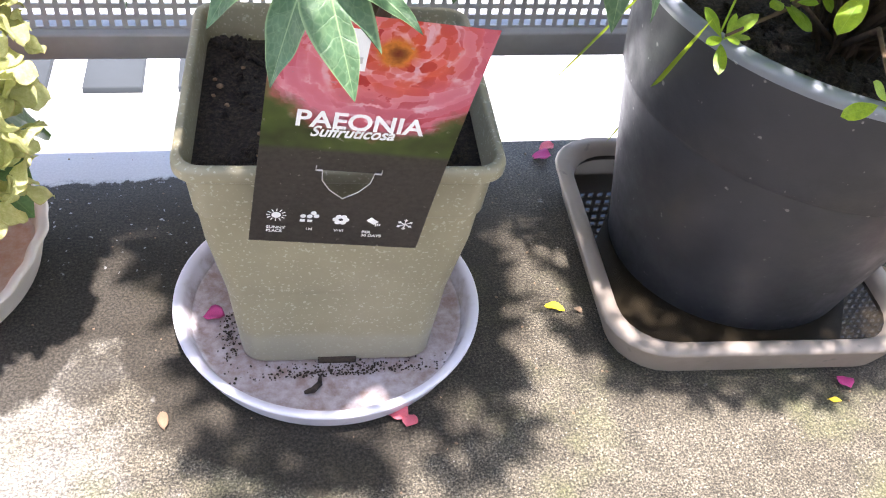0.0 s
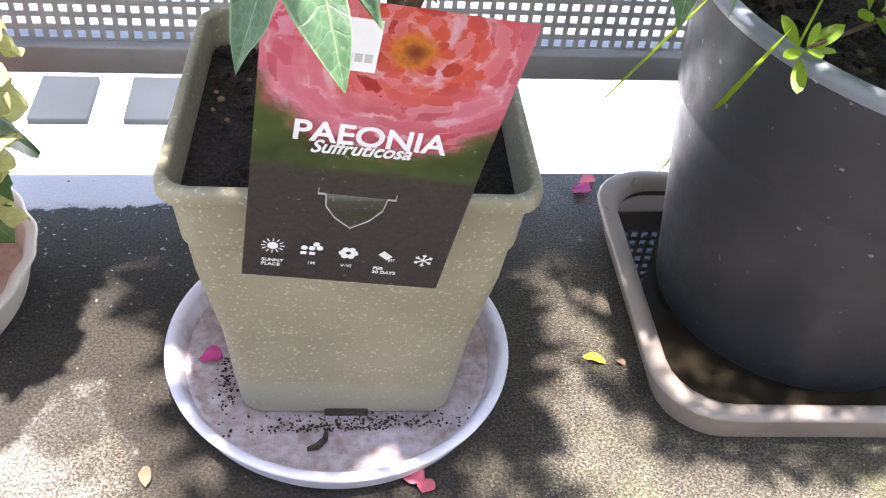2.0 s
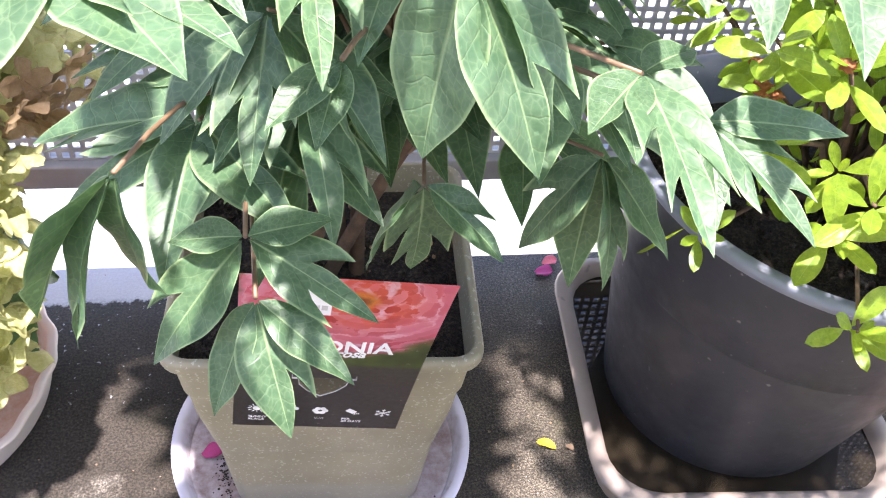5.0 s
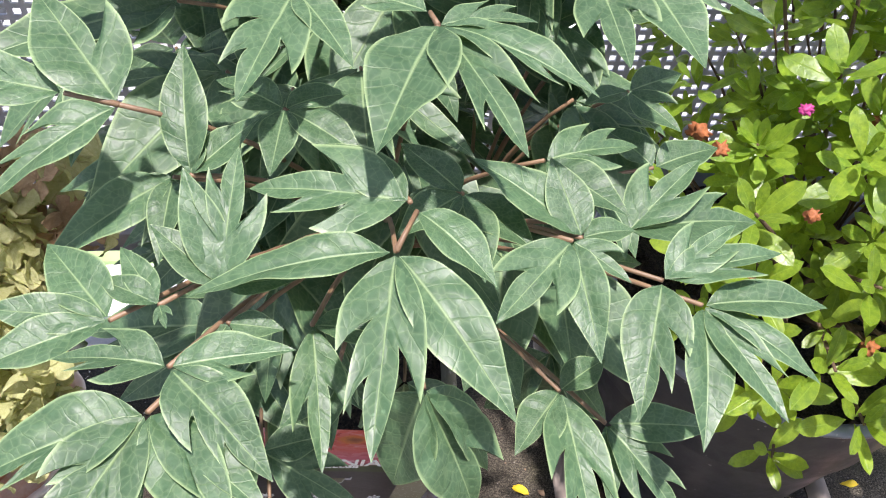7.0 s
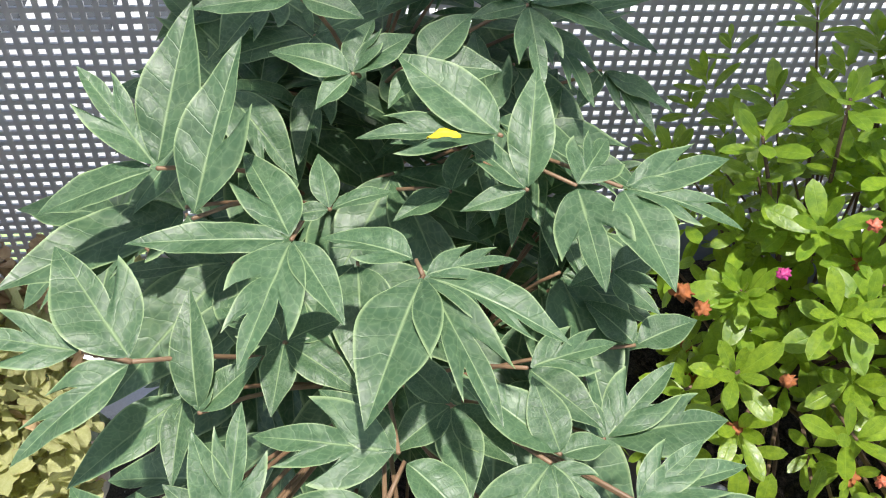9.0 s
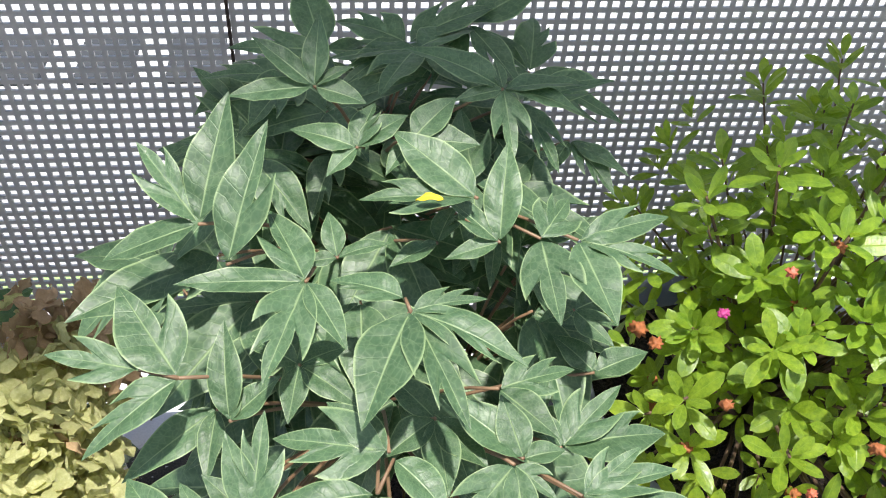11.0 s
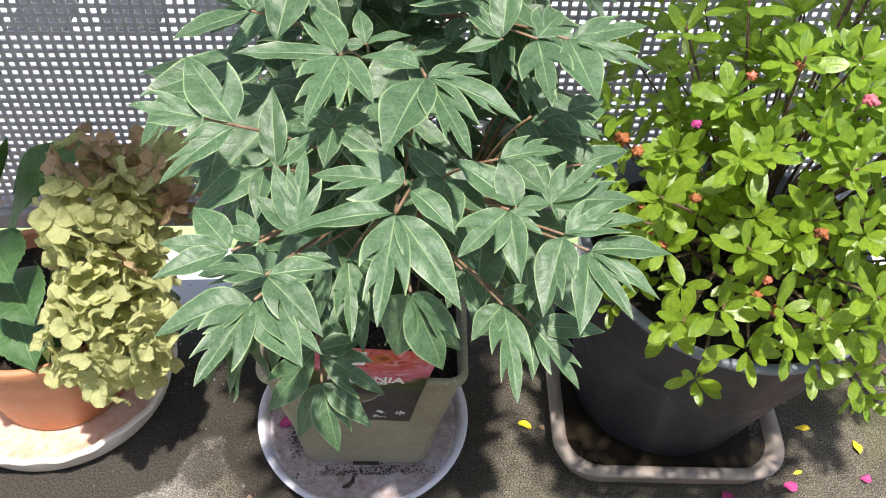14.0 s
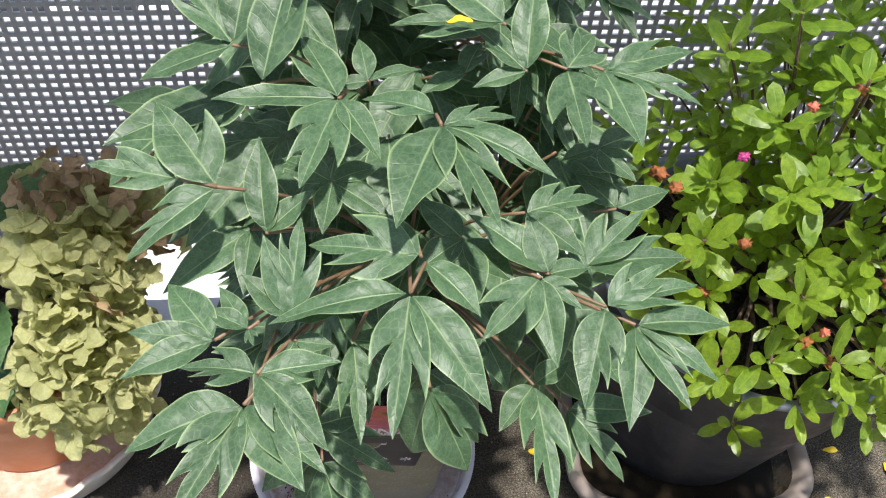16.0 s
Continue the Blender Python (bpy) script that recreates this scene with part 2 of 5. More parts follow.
M["taupe"] = speckled("taupe plastic", (0.275, 0.23, 0.195), (0.16, 0.14, 0.12), 70, 0.68, 0.55)
M["terracotta"] = speckled("terracotta plastic", (0.50, 0.215, 0.105), (0.32, 0.14, 0.08), 60, 0.7, 0.55)
ks = Mat("potting soil", 0.8, 0.0, 0.35)
lump = ks.noise(330, 5, 0.75)
ks.color(ks.mix(ks.ramp(ks.noise(900, 2), (0.66, 0.0), (0.72, 0.5)), ks.ramp(lump, (0.38, (0.006, 0.004, 0.003)), (0.5, (0.026, 0.018, 0.013)), (0.66, (0.085, 0.062, 0.045))), (0.2, 0.15, 0.1)))
ks.bump(lump, 1.0, 0.004)
M["bark soil"] = ks.m
M["crumb"] = plain("soil crumbs", (0.045, 0.03, 0.02), 0.95, 0.6, 200, bump=0.8)
M["panel"] = plain("grey powder-coated steel", (0.40, 0.39, 0.375), 0.5, 0.05, 30, 0.0, 0.1)
M["frame steel"] = plain("dull galvanised steel", (0.32, 0.315, 0.31), 0.5, 0.15, 18, 0.3, 0.1)
M["plaster"] = plain("white plaster", (0.74, 0.73, 0.70), 0.85, 0.06, 6)
M["paving"] = plain("pale paving", (0.84, 0.83, 0.80), 0.8, 0.05, 0.8)
M["grey paving"] = plain("grey paving", (0.42, 0.41, 0.39), 0.85, 0.08, 0.8)
M["lawn"] = plain("pale lawn", (0.30, 0.42, 0.16), 0.9, 0.2, 3.0)
M["skylight"] = plain("blue-grey glazing", (0.045, 0.05, 0.052), 0.9, 0.15, 1.0)
M["pink"] = plain("pink petal", (0.45, 0.05, 0.20), 0.55, 0.3, 180)
M["rose"] = plain("rosy petal", (0.70, 0.16, 0.20), 0.55, 0.35, 180)
M["yellow"] = plain("yellow leaf", (0.85, 0.62, 0.03), 0.5, 0.18, 120)
M["orange"] = plain("withered blossom", (0.30, 0.10, 0.03), 0.7, 0.4, 160)
M["coral"] = plain("coral bud", (0.50, 0.13, 0.07), 0.5, 0.25, 160)
M["dry"] = plain("dry leaf", (0.20, 0.135, 0.085), 0.8, 0.35, 160)


def make_saucer(name, base, stain, x0, y0, r):
    k = Mat(name, 0.5)
    x, y, z = k.xyz()
    c = k.ramp(k.noise(22, 5), (0.3, tuple(v * 0.88 for v in base)), (0.7, base))
    d = k.calc('SQRT', k.calc('ADD', k.calc('POWER', k.calc('SUBTRACT', x, x0), 2.0), k.calc('POWER', k.calc('SUBTRACT', y, y0), 2.0)))
    inside = k.ramp(k.calc('ADD', d, k.calc('MULTIPLY', k.calc('SUBTRACT', k.noise(60, 4), 0.5), 0.03)), (r * 0.86, 1.0), (r * 0.93, 0.0))
    mud = k.calc('MULTIPLY', inside, k.ramp(k.noise(70, 6, 0.7), (0.36, 1.0), (0.64, 0.45)))
    k.color(k.mix(mud, c, stain))
    k.rough(k.ramp(inside, (0.0, 0.4), (1.0, 0.8)))
    k.bump(k.noise(150), 0.3, 0.0008)
    return k.m


M["lilac plastic"] = make_saucer("lilac plastic", (0.74, 0.71, 0.79), (0.30, 0.215, 0.19), 0, 0, 0.124)
M["cream plastic"] = make_saucer("cream plastic", (0.78, 0.70, 0.62), (0.55, 0.33, 0.22), 0, 0, 0.141)

kw = Mat("tray water", 0.02)
kw.color((0.018, 0.014, 0.009))
M["water"] = kw.m


# ---- shapes ----
def mesh_of(name, bm, smooth=True):
    me = bpy.data.meshes.new(name)
    bm.to_mesh(me)
    bm.free()
    if smooth:
        me.polygons.foreach_set("use_smooth", [True] * len(me.polygons))
    return me


def part(name, bm, material, parent, label="", smooth=True):
    """One mesh object under a thing or a part. bm may be a bmesh or a finished mesh."""
    me = bm if isinstance(bm, bpy.types.Mesh) else mesh_of(name, bm, smooth)
    if material and not me.materials:
        me.materials.append(material)
    ob = new(name, me)
    ob.parent = parent
    return tagged(ob, label)


def thing(name, m, label, category, group="", kind="", data=None):
    ob = new(name, data)
    ob.matrix_world = m
    return tagged(ob, label, category, group, kind)


def sheet(rings, close_u=True, caps=(False, False)):
    """A skin over equal rings of points."""
    bm = bmesh.new()
    vs = [[bm.verts.new(p) for p in r] for r in rings]
    n = len(rings[0])
    for a, b in zip(vs, vs[1:]):
        for i in range(n if close_u else n - 1):
            j = (i + 1) % n
            bm.faces.new((a[i], a[j], b[j], b[i]))
    if caps[0]:
        bm.faces.new(vs[0][::-1])
    if caps[1]:
        bm.faces.new(vs[-1])
    return bm


def lathe(profile, n=64, wob=None, caps=(True, True)):
    rings = []
    for k, (r, z) in enumerate(profile):
        ring = []
        for i in range(n):
            a = 2 * math.pi * i / n
            w = wob(a, k) if wob else 1.0
            ring.append((r * w * math.cos(a), r * w * math.sin(a), z))
        rings.append(ring)
    return sheet(rings, True, caps)


def squircle(hx, hy, r, z, n=7):
    """A rectangle with round corners, n points a corner and three along each side."""
    pts = []
    for sx, sy, a0 in ((1, 1, 0), (-1, 1, 90), (-1, -1, 180), (1, -1, 270)):
        for i in range(n):
            a = radians(a0 + 90 * i / (n - 1))
            pts.append((sx * (hx - r) + r * math.cos(a), sy * (hy - r) + r * math.sin(a), z))
    return pts


def box(x0, x1, y0, y1, z0, z1, bevel=0.0, bm=None):
    bm = bm or bmesh.new()
    r = bmesh.ops.create_cube(bm, size=1.0)
    for v in r["verts"]:
        v.co = Vector((x0 + (v.co.x + 0.5) * (x1 - x0), y0 + (v.co.y + 0.5) * (y1 - y0), z0 + (v.co.z + 0.5) * (z1 - z0)))
    if bevel:
        bmesh.ops.bevel(bm, geom=list({e for v in r["verts"] for e in v.link_edges}), offset=bevel, segments=2, profile=0.6, affect='EDGES')
    return bm


def tube(points, radii, n=7, bm=None):
    """A tapered round stalk along points."""
    bm = bm or bmesh.new()
    pts = [Vector(p) for p in points]
    rows = []
    for i, p in enumerate(pts):
        d = (pts[min(i + 1, len(pts) - 1)] - pts[max(i - 1, 0)]).normalized()
        side = d.cross(Vector((0.31, 0.17, 0.93))).normalized()
        up = side.cross(d)
        r = radii[i] if isinstance(radii, (list, tuple)) else radii
        rows.append([bm.verts.new(p + r * (math.cos(2 * math.pi * k / n) * side + math.sin(2 * math.pi * k / n) * up)) for k in range(n)])
    for a, b in zip(rows, rows[1:]):
        for k in range(n):
            bm.faces.new((a[k], a[(k + 1) % n], b[(k + 1) % n], b[k]))
    bm.faces.new(rows[0][::-1])
    bm.faces.new(rows[-1])
    return bm


def bend(a, b, lift, n=6):
    """Points of a bowed line from a to b."""
    a, b = Vector(a), Vector(b)
    return [a.lerp(b, i / n) + Vector((0, 0, lift * math.sin(math.pi * i / n))) for i in range(n + 1)]


def blade(width, left, right, nu=20, fold=0.25, droop=0.12, wave=0.02, slant=0.75, ns=3, seed=0):
    """A leaf blade of length 1 along +y, its face up. left and right: lobes as (place, reach) that break the margin into forward teeth."""
    def half(u, lobes):
        w = width * math.sin(math.pi * min(1, u ** 0.8)) ** 0.85 if u < 1 else 0
        for p, reach in lobes:
            start = p - 0.30
            if start < u < p:
                w += reach * ((u - start) / (p - start)) ** 1.3
        return w
    us = sorted({i / nu for i in range(nu + 1)} | {p - 0.002 for p, _ in left + right} | {p + 0.002 for p, _ in left + right})
    bm = bmesh.new()
    uvl = bm.loops.layers.uv.new("UVMap")
    rows, tags = [], {}
    for u in us:
        row = []
        wl, wr = half(u, left), half(u, right)
        for j in range(-ns, ns + 1):
            s = j / ns
            w = wl if s < 0 else wr
            x = s * w
            y = u + slant * abs(x) * (1 - u) * 1.1
            z = fold * abs(x) - droop * u * u - 0.5 * droop * (abs(x) / max(width, 0.01)) ** 2 * 0.4
            z += wave * math.sin(9 * u + 2.2 * s + seed) * abs(s) + 0.6 * wave * math.sin(4 * u + seed * 1.7)
            v = bm.verts.new((x, y, z))
            tags[v] = (0.5 + 0.5 * s, u)
            row.append(v)
        rows.append(row)
    for a, b in zip(rows, rows[1:]):
        for k in range(len(a) - 1):
            f = bm.faces.new((a[k], a[k + 1], b[k + 1], b[k]))
            for lp in f.loops:
                lp[uvl].uv = tags[lp.vert]
    bmesh.ops.remove_doubles(bm, verts=bm.verts[:], dist=1e-5)
    return bm


def aim(base, tip, up=(0, 0, 1), roll=0.0):
    """Unit frame at base with +y to tip, z near up; scaled by the distance."""
    base, d = Vector(base), Vector(tip) - Vector(base)
    n = d.length
    y = d / n
    x = y.cross(Vector(up)).normalized()
    z = x.cross(y)
    m = Matrix((x, y, z)).transposed().to_4x4()
    return Matrix.Translation(base) @ m @ Matrix.Rotation(roll, 4, 'Y') @ Matrix.Scale(n, 4)


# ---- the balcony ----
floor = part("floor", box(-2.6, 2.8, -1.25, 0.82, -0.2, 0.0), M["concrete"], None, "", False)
tagged(floor, "rough stained concrete balcony floor, moist, with shade and sheen painted near its edge", "floor", kind="structure")
wall = part("wall_south", box(-2.6, 2.8, -1.45, -1.25, -0.2, 2.6), M["plaster"], None, "", False)
tagged(wall, "plain white plastered house wall", "wall", kind="structure")
ground = part("ground", box(-400, 400, -400, 800, -6.4, -6.0), M["paving"], None, "", False)
tagged(ground, "pale sunlit paved yard far below the balcony", "ground", kind="structure")

road = part("road", box(-60, 60, 6.75, 10.0, -6.0, -5.99), M["grey paving"], None, "", False)
tagged(road, "plain grey paved strip in the yard below", "road", kind="structure")
lawn = part("lawn", box(-60, 60, 6.35, 6.75, -6.0, -5.95), M["lawn"], None, "", False)
tagged(lawn, "narrow strip of pale lawn in the yard below", "lawn", kind="structure")

# an added slab, out of view, that shades the rail side, carried by two posts
roof = part("ceiling", box(-2.6, 2.8, 0.196, 1.15, 2.40, 2.55), M["plaster"], None, "", False)
tagged(roof, "plain white plastered slab added overhead, out of view, to shade the rail side", "ceiling", kind="structure")
for k, px in enumerate((-2.5, 2.7)):
    pillar = part("wall_post_%d" % (k + 1), box(px - 0.06, px + 0.06, 0.68, 0.80, 0.0, 2.40, 0.004), M["plaster"], None, "", False)
    tagged(pillar, "plain white plastered post added to carry the overhead slab", "wall", kind="structure")

PANEL_Y, PANEL_Z0, PITCH, HOLE, RAIL_TOP = 0.833, 0.128, 0.0112, 0.0066, 1.02


def perforated(x0, x1, z0, z1, y, thick, pitch, hole):
    """A steel sheet with square holes cut right through."""
    nx, nz = int((x1 - x0) / pitch), int((z1 - z0) / pitch)
    g = (pitch - hole) / 2
    verts, faces = [], []

    def xs(i, k):
        return x0 + i * pitch + (g if k == 1 else pitch - g)
    for side in (0, 1):
        for j in range(nz + 1):
            for i in range(nx + 1):
                verts.append((x0 + i * pitch, y + side * thick, z0 + j * pitch))
    layer = (nx + 1) * (nz + 1)
    for j in range(nz):
        for i in range(nx):
            n = len(verts)
            cx, cz = x0 + i * pitch, z0 + j * pitch
            for side in (0, 1):
                yy = y + side * thick
                verts += [(cx + g, yy, cz + g), (cx + pitch - g, yy, cz + g), (cx + pitch - g, yy, cz + pitch - g), (cx + g, yy, cz + pitch - g)]
            c = j * (nx + 1) + i
            outer = (c, c + 1, c + nx + 2, c + nx + 1)
            for k in range(4):
                a, b = outer[k], outer[(k + 1) % 4]
                p, q = n + k, n + (k + 1) % 4
                faces.append((a, b, q, p))
                faces.append((b + layer, a + layer, p + 4, q + 4))
                faces.append((p, q, q + 4, p + 4))
    me = bpy.data.meshes.new("perforated_panel")
    me.from_pydata(verts, [], faces)
    return me


rail = thing("railing", pose(0, 0, 0), "grey steel balcony railing with perforated sheet infill", "railing")
part("perforated_panel", perforated(-0.75, 1.2, PANEL_Z0, RAIL_TOP - 0.03, PANEL_Y, 0.0027, PITCH, HOLE), M["panel"], rail, "grey sheet with square holes")
part("panel_joint", box(-0.0835, -0.0805, PANEL_Y - 0.0015, PANEL_Y - 0.0003, PANEL_Z0, RAIL_TOP - 0.03), M["crumb"], rail, "dark joint between two sheets")
part("bottom_rail", box(-2.6, 2.8, PANEL_Y - 0.012, PANEL_Y + 0.022, 0.103, PANEL_Z0, 0.002), M["frame steel"], rail)
part("handrail", box(-2.6, 2.8, PANEL_Y - 0.02, PANEL_Y + 0.03, RAIL_TOP - 0.03, RAIL_TOP, 0.004), M["frame steel"], rail)
for px in (-2.4, -0.76, 1.21, 2.6):
    part("post", box(px - 0.015, px + 0.015, PANEL_Y + 0.004, PANEL_Y + 0.034, -0.15, RAIL_TOP - 0.03, 0.002), M["frame steel"], rail)

# ---- the peony's pot ----
POT = pose(0.003, 0.60, 0.008, 0, 0, -3.0)
pot = thing("square_planter", POT, "olive square plastic planter with mud spots in a lilac saucer", "plant pot")
rings = [squircle(0.070, 0.070, 0.016, 0.0), squircle(0.0735, 0.0735, 0.018, 0.004), squircle(0.0865, 0.0865, 0.014, 0.150), squircle(0.0878, 0.0878, 0.014, 0.1655),
         squircle(0.088, 0.088, 0.014, 0.1668), squircle(0.0932, 0.0932, 0.014, 0.1676), squircle(0.0945, 0.0945, 0.014, 0.1692), squircle(0.0948, 0.0948, 0.014, 0.173), squircle(0.0975, 0.0975, 0.014, 0.200),
         squircle(0.0978, 0.0978, 0.014, 0.2035), squircle(0.1028, 0.1028, 0.017, 0.2042), squircle(0.1038, 0.1038, 0.017, 0.2058), squircle(0.104, 0.104, 0.017, 0.213),
         squircle(0.102, 0.102, 0.017, 0.2155), squircle(0.0985, 0.0985, 0.015, 0.2155), squircle(0.097, 0.097, 0.014, 0.212),
         squircle(0.090, 0.090, 0.014, 0.14), squircle(0.068, 0.068, 0.014, 0.01)]
body = part("body", sheet(rings, True, (True, True)), M["olive plastic"], pot)
bv = body.modifiers.new("edge", 'BEVEL')
bv.width, bv.segments, bv.limit_method, bv.angle_limit = 0.0012, 2, 'ANGLE', radians(35)
# solid dark blocks in place of the shade inside the drain cutouts
part("drain_notch", box(-0.015, 0.015, -0.0746, -0.066, 0.0, 0.0075, 0.001), M["crumb"], pot, "dark block standing for the shaded drain opening at the foot")
part("drain_notch", box(-0.077, -0.070, -0.016, 0.016, 0.0, 0.009, 0.001), M["crumb"], pot)


def soil_bed(name, ring_of, z, amp, seed, label, m, clods=260):
    rnd = random.Random(seed)
    rr = []
    for k in range(13):
        f = 1 - k / 12.6
        rr.append([(x * f, y * f, z + amp * (noise.noise((x * f * 45, y * f * 45, seed)) + 0.7 * noise.noise((x * f * 130, y * f * 130, seed))) + 0.006 * (1 - f)) for x, y, _ in ring_of])
    bm = sheet(rr, True, (False, True))
    for _ in range(clods):
        a, q = rnd.random() * 6.283, math.sqrt(rnd.random()) * 0.92
        i = a / 6.283 * len(ring_of)
        p, o = Vector(ring_of[int(i) % len(ring_of)]), Vector(ring_of[(int(i) + 1) % len(ring_of)])
        x, y, _z = p.lerp(o, i % 1.0)
        s = rnd.uniform(0.001, 0.0042)
        bmesh.ops.create_icosphere(bm, subdivisions=1, radius=s, matrix=Matrix.Translation((x * q, y * q, z + 0.004 + amp * noise.noise((x * q * 45, y * q * 45, seed)))) @ Euler((a, q * 5, a)).to_matrix().to_4x4() @ Matrix.Diagonal((1, rnd.uniform(0.4, 1.6), 0.7, 1)))
    ob = part(name, bm, M["bark soil"], None)
    ob.matrix_world = m
    return tagged(ob, label, "soil", kind="stuff")


soil_bed("soil", squircle(0.0955, 0.0955, 0.014, 0), 0.190, 0.006, 3, "dark crumbly potting soil in the square planter", POT, 900)


def saucer(name, m, r, h, mat, label, wob=None, n=96):
    ob = thing(name, m, label, "saucer")
    part("rim", lathe([(r * 0.93, 0.002), (r * 0.985, h - 0.004), (r, h - 0.001), (r, h + 0.001), (r * 0.985, h + 0.002), (r * 0.945, h + 0.001), (r * 0.93, h - 0.003), (r * 0.89, 0.009)], n, wob, (False, False)), M[mat], ob)
    part("dish", lathe([(r * 0.86, 0.0), (r * 0.93, 0.002), (r * 0.90, 0.009), (r * 0.86, 0.006), (r * 0.4, 0.006)], n, None), M[mat], ob, "mud-stained flat bottom")
    return ob


saucer("saucer", pose(-0.003, 0.585, 0.001), 0.124, 0.022, "lilac plastic", "round lilac white plastic saucer, muddy inside, under the square planter")

# ---- the azalea's pot ----
TRAY = pose(0.358, 0.625, 0.001, 0, 0, -3.5)
tray = thing("tray", TRAY, "taupe square plastic tray with rounded corners holding water", "plant tray")
part("rim", sheet([squircle(0.126, 0.134, 0.045, 0.003), squircle(0.135, 0.143, 0.05, 0.030), squircle(0.137, 0.145, 0.05, 0.034), squircle(0.135, 0.143, 0.05, 0.0365),
                   squircle(0.126, 0.134, 0.045, 0.0365), squircle(0.121, 0.129, 0.042, 0.033), squircle(0.112, 0.120, 0.038, 0.008)]), M["taupe"], tray)
part("base", sheet([squircle(0.120, 0.128, 0.04, 0.0), squircle(0.126, 0.134, 0.045, 0.003), squircle(0.112, 0.120, 0.038, 0.008), squircle(0.05, 0.05, 0.02, 0.007)], True, (True, True)), M["taupe"], tray)
pool = part("water", sheet([squircle(0.1185, 0.1265, 0.041, 0.026), squircle(0.02, 0.02, 0.008, 0.026)], True, (False, True)), M["water"], None)
pool.matrix_world = TRAY
tagged(pool, "still brown rain water in the taupe tray", "water", kind="structure")

AZ_POT = pose(0.360, 0.622, 0.011, 0, 5.2, 0)
azpot = thing("round_planter", AZ_POT, "large anthracite round plastic planter with a worn pale lip", "plant pot")
prof = [(0.100, 0.0), (0.106, 0.004), (0.1415, 0.168), (0.1425, 0.171), (0.1455, 0.174), (0.156, 0.245), (0.1575, 0.252)]
part("body", lathe(prof, 96, None, (True, False)), M["anthracite"], azpot)
prof = [(0.1575, 0.252), (0.160, 0.256), (0.161, 0.259), (0.1595, 0.262), (0.152, 0.2625), (0.150, 0.260), (0.146, 0.235), (0.140, 0.20)]
part("rim", lathe(prof, 96, None, (False, False)), M["pot lip"], azpot, "pale worn grey lip")
soil_bed("soil", [(0.1455 * math.cos(i * 6.2832 / 48), 0.1455 * math.sin(i * 6.2832 / 48), 0) for i in range(48)], 0.222, 0.007, 8, "dark soil in the round planter", AZ_POT, 600)

# ---- the hydrangea's pot ----
HY = (-0.372, 0.665)
saucer("wavy_saucer", pose(HY[0], HY[1], 0.001), 0.141, 0.033, "cream plastic", "cream plastic saucer with a wavy edge under the terracotta pot",
       lambda a, k: 1 + 0.012 * math.sin(9 * a) + 0.008 * math.sin(23 * a + 1) if k > 1 else 1.0, 144)
hpot = thing("terracotta_pot", pose(HY[0] + 0.004, HY[1], 0.008), "small terracotta coloured plastic pot standing in a cream saucer", "plant pot")
part("body", lathe([(0.078, 0.0), (0.082, 0.003), (0.099, 0.115), (0.1005, 0.118)], 72, None, (True, False)), M["terracotta"], hpot)
part("rim", lathe([(0.1005, 0.118), (0.1035, 0.119), (0.107, 0.147), (0.1055, 0.150), (0.100, 0.1505), (0.098, 0.147), (0.093, 0.10), (0.08, 0.02)], 72, None, (False, False)), M["terracotta"], hpot)
soil_bed("soil", [(0.096 * math.cos(i * 6.2832 / 40), 0.096 * math.sin(i * 6.2832 / 40), 0) for i in range(40)], 0.128, 0.004, 5, "dark soil in the terracotta pot", pose(HY[0] + 0.004, HY[1], 0.008), 80)

# dark glazed panes lying in the pale yard below
for k in range(4):
    pane = part("skylight", box(-4.45 + 1.12 * k, -3.75 + 1.12 * k, 10.0, 11.0, -6.0, -5.9, 0.02), M["skylight"], None)
    tagged(pane, "flat blue-grey roof light set in the pale yard", "skylight", "roof lights in the yard")

# ---- the plant label ----
TAG_W, TAG_H = 0.106, 0.195
tag_u = Vector((0.105, -0.002, -0.012)).normalized()
tag_v = Vector((0.031, -0.038, 0.189)).normalized()
tag_n = tag_u.cross(tag_v).normalized()
tag_v = tag_n.cross(tag_u)
TAG = Matrix.Translation((-0.061, 0.487, 0.180)) @ Matrix((tag_u, tag_v, tag_n)).transposed().to_4x4()


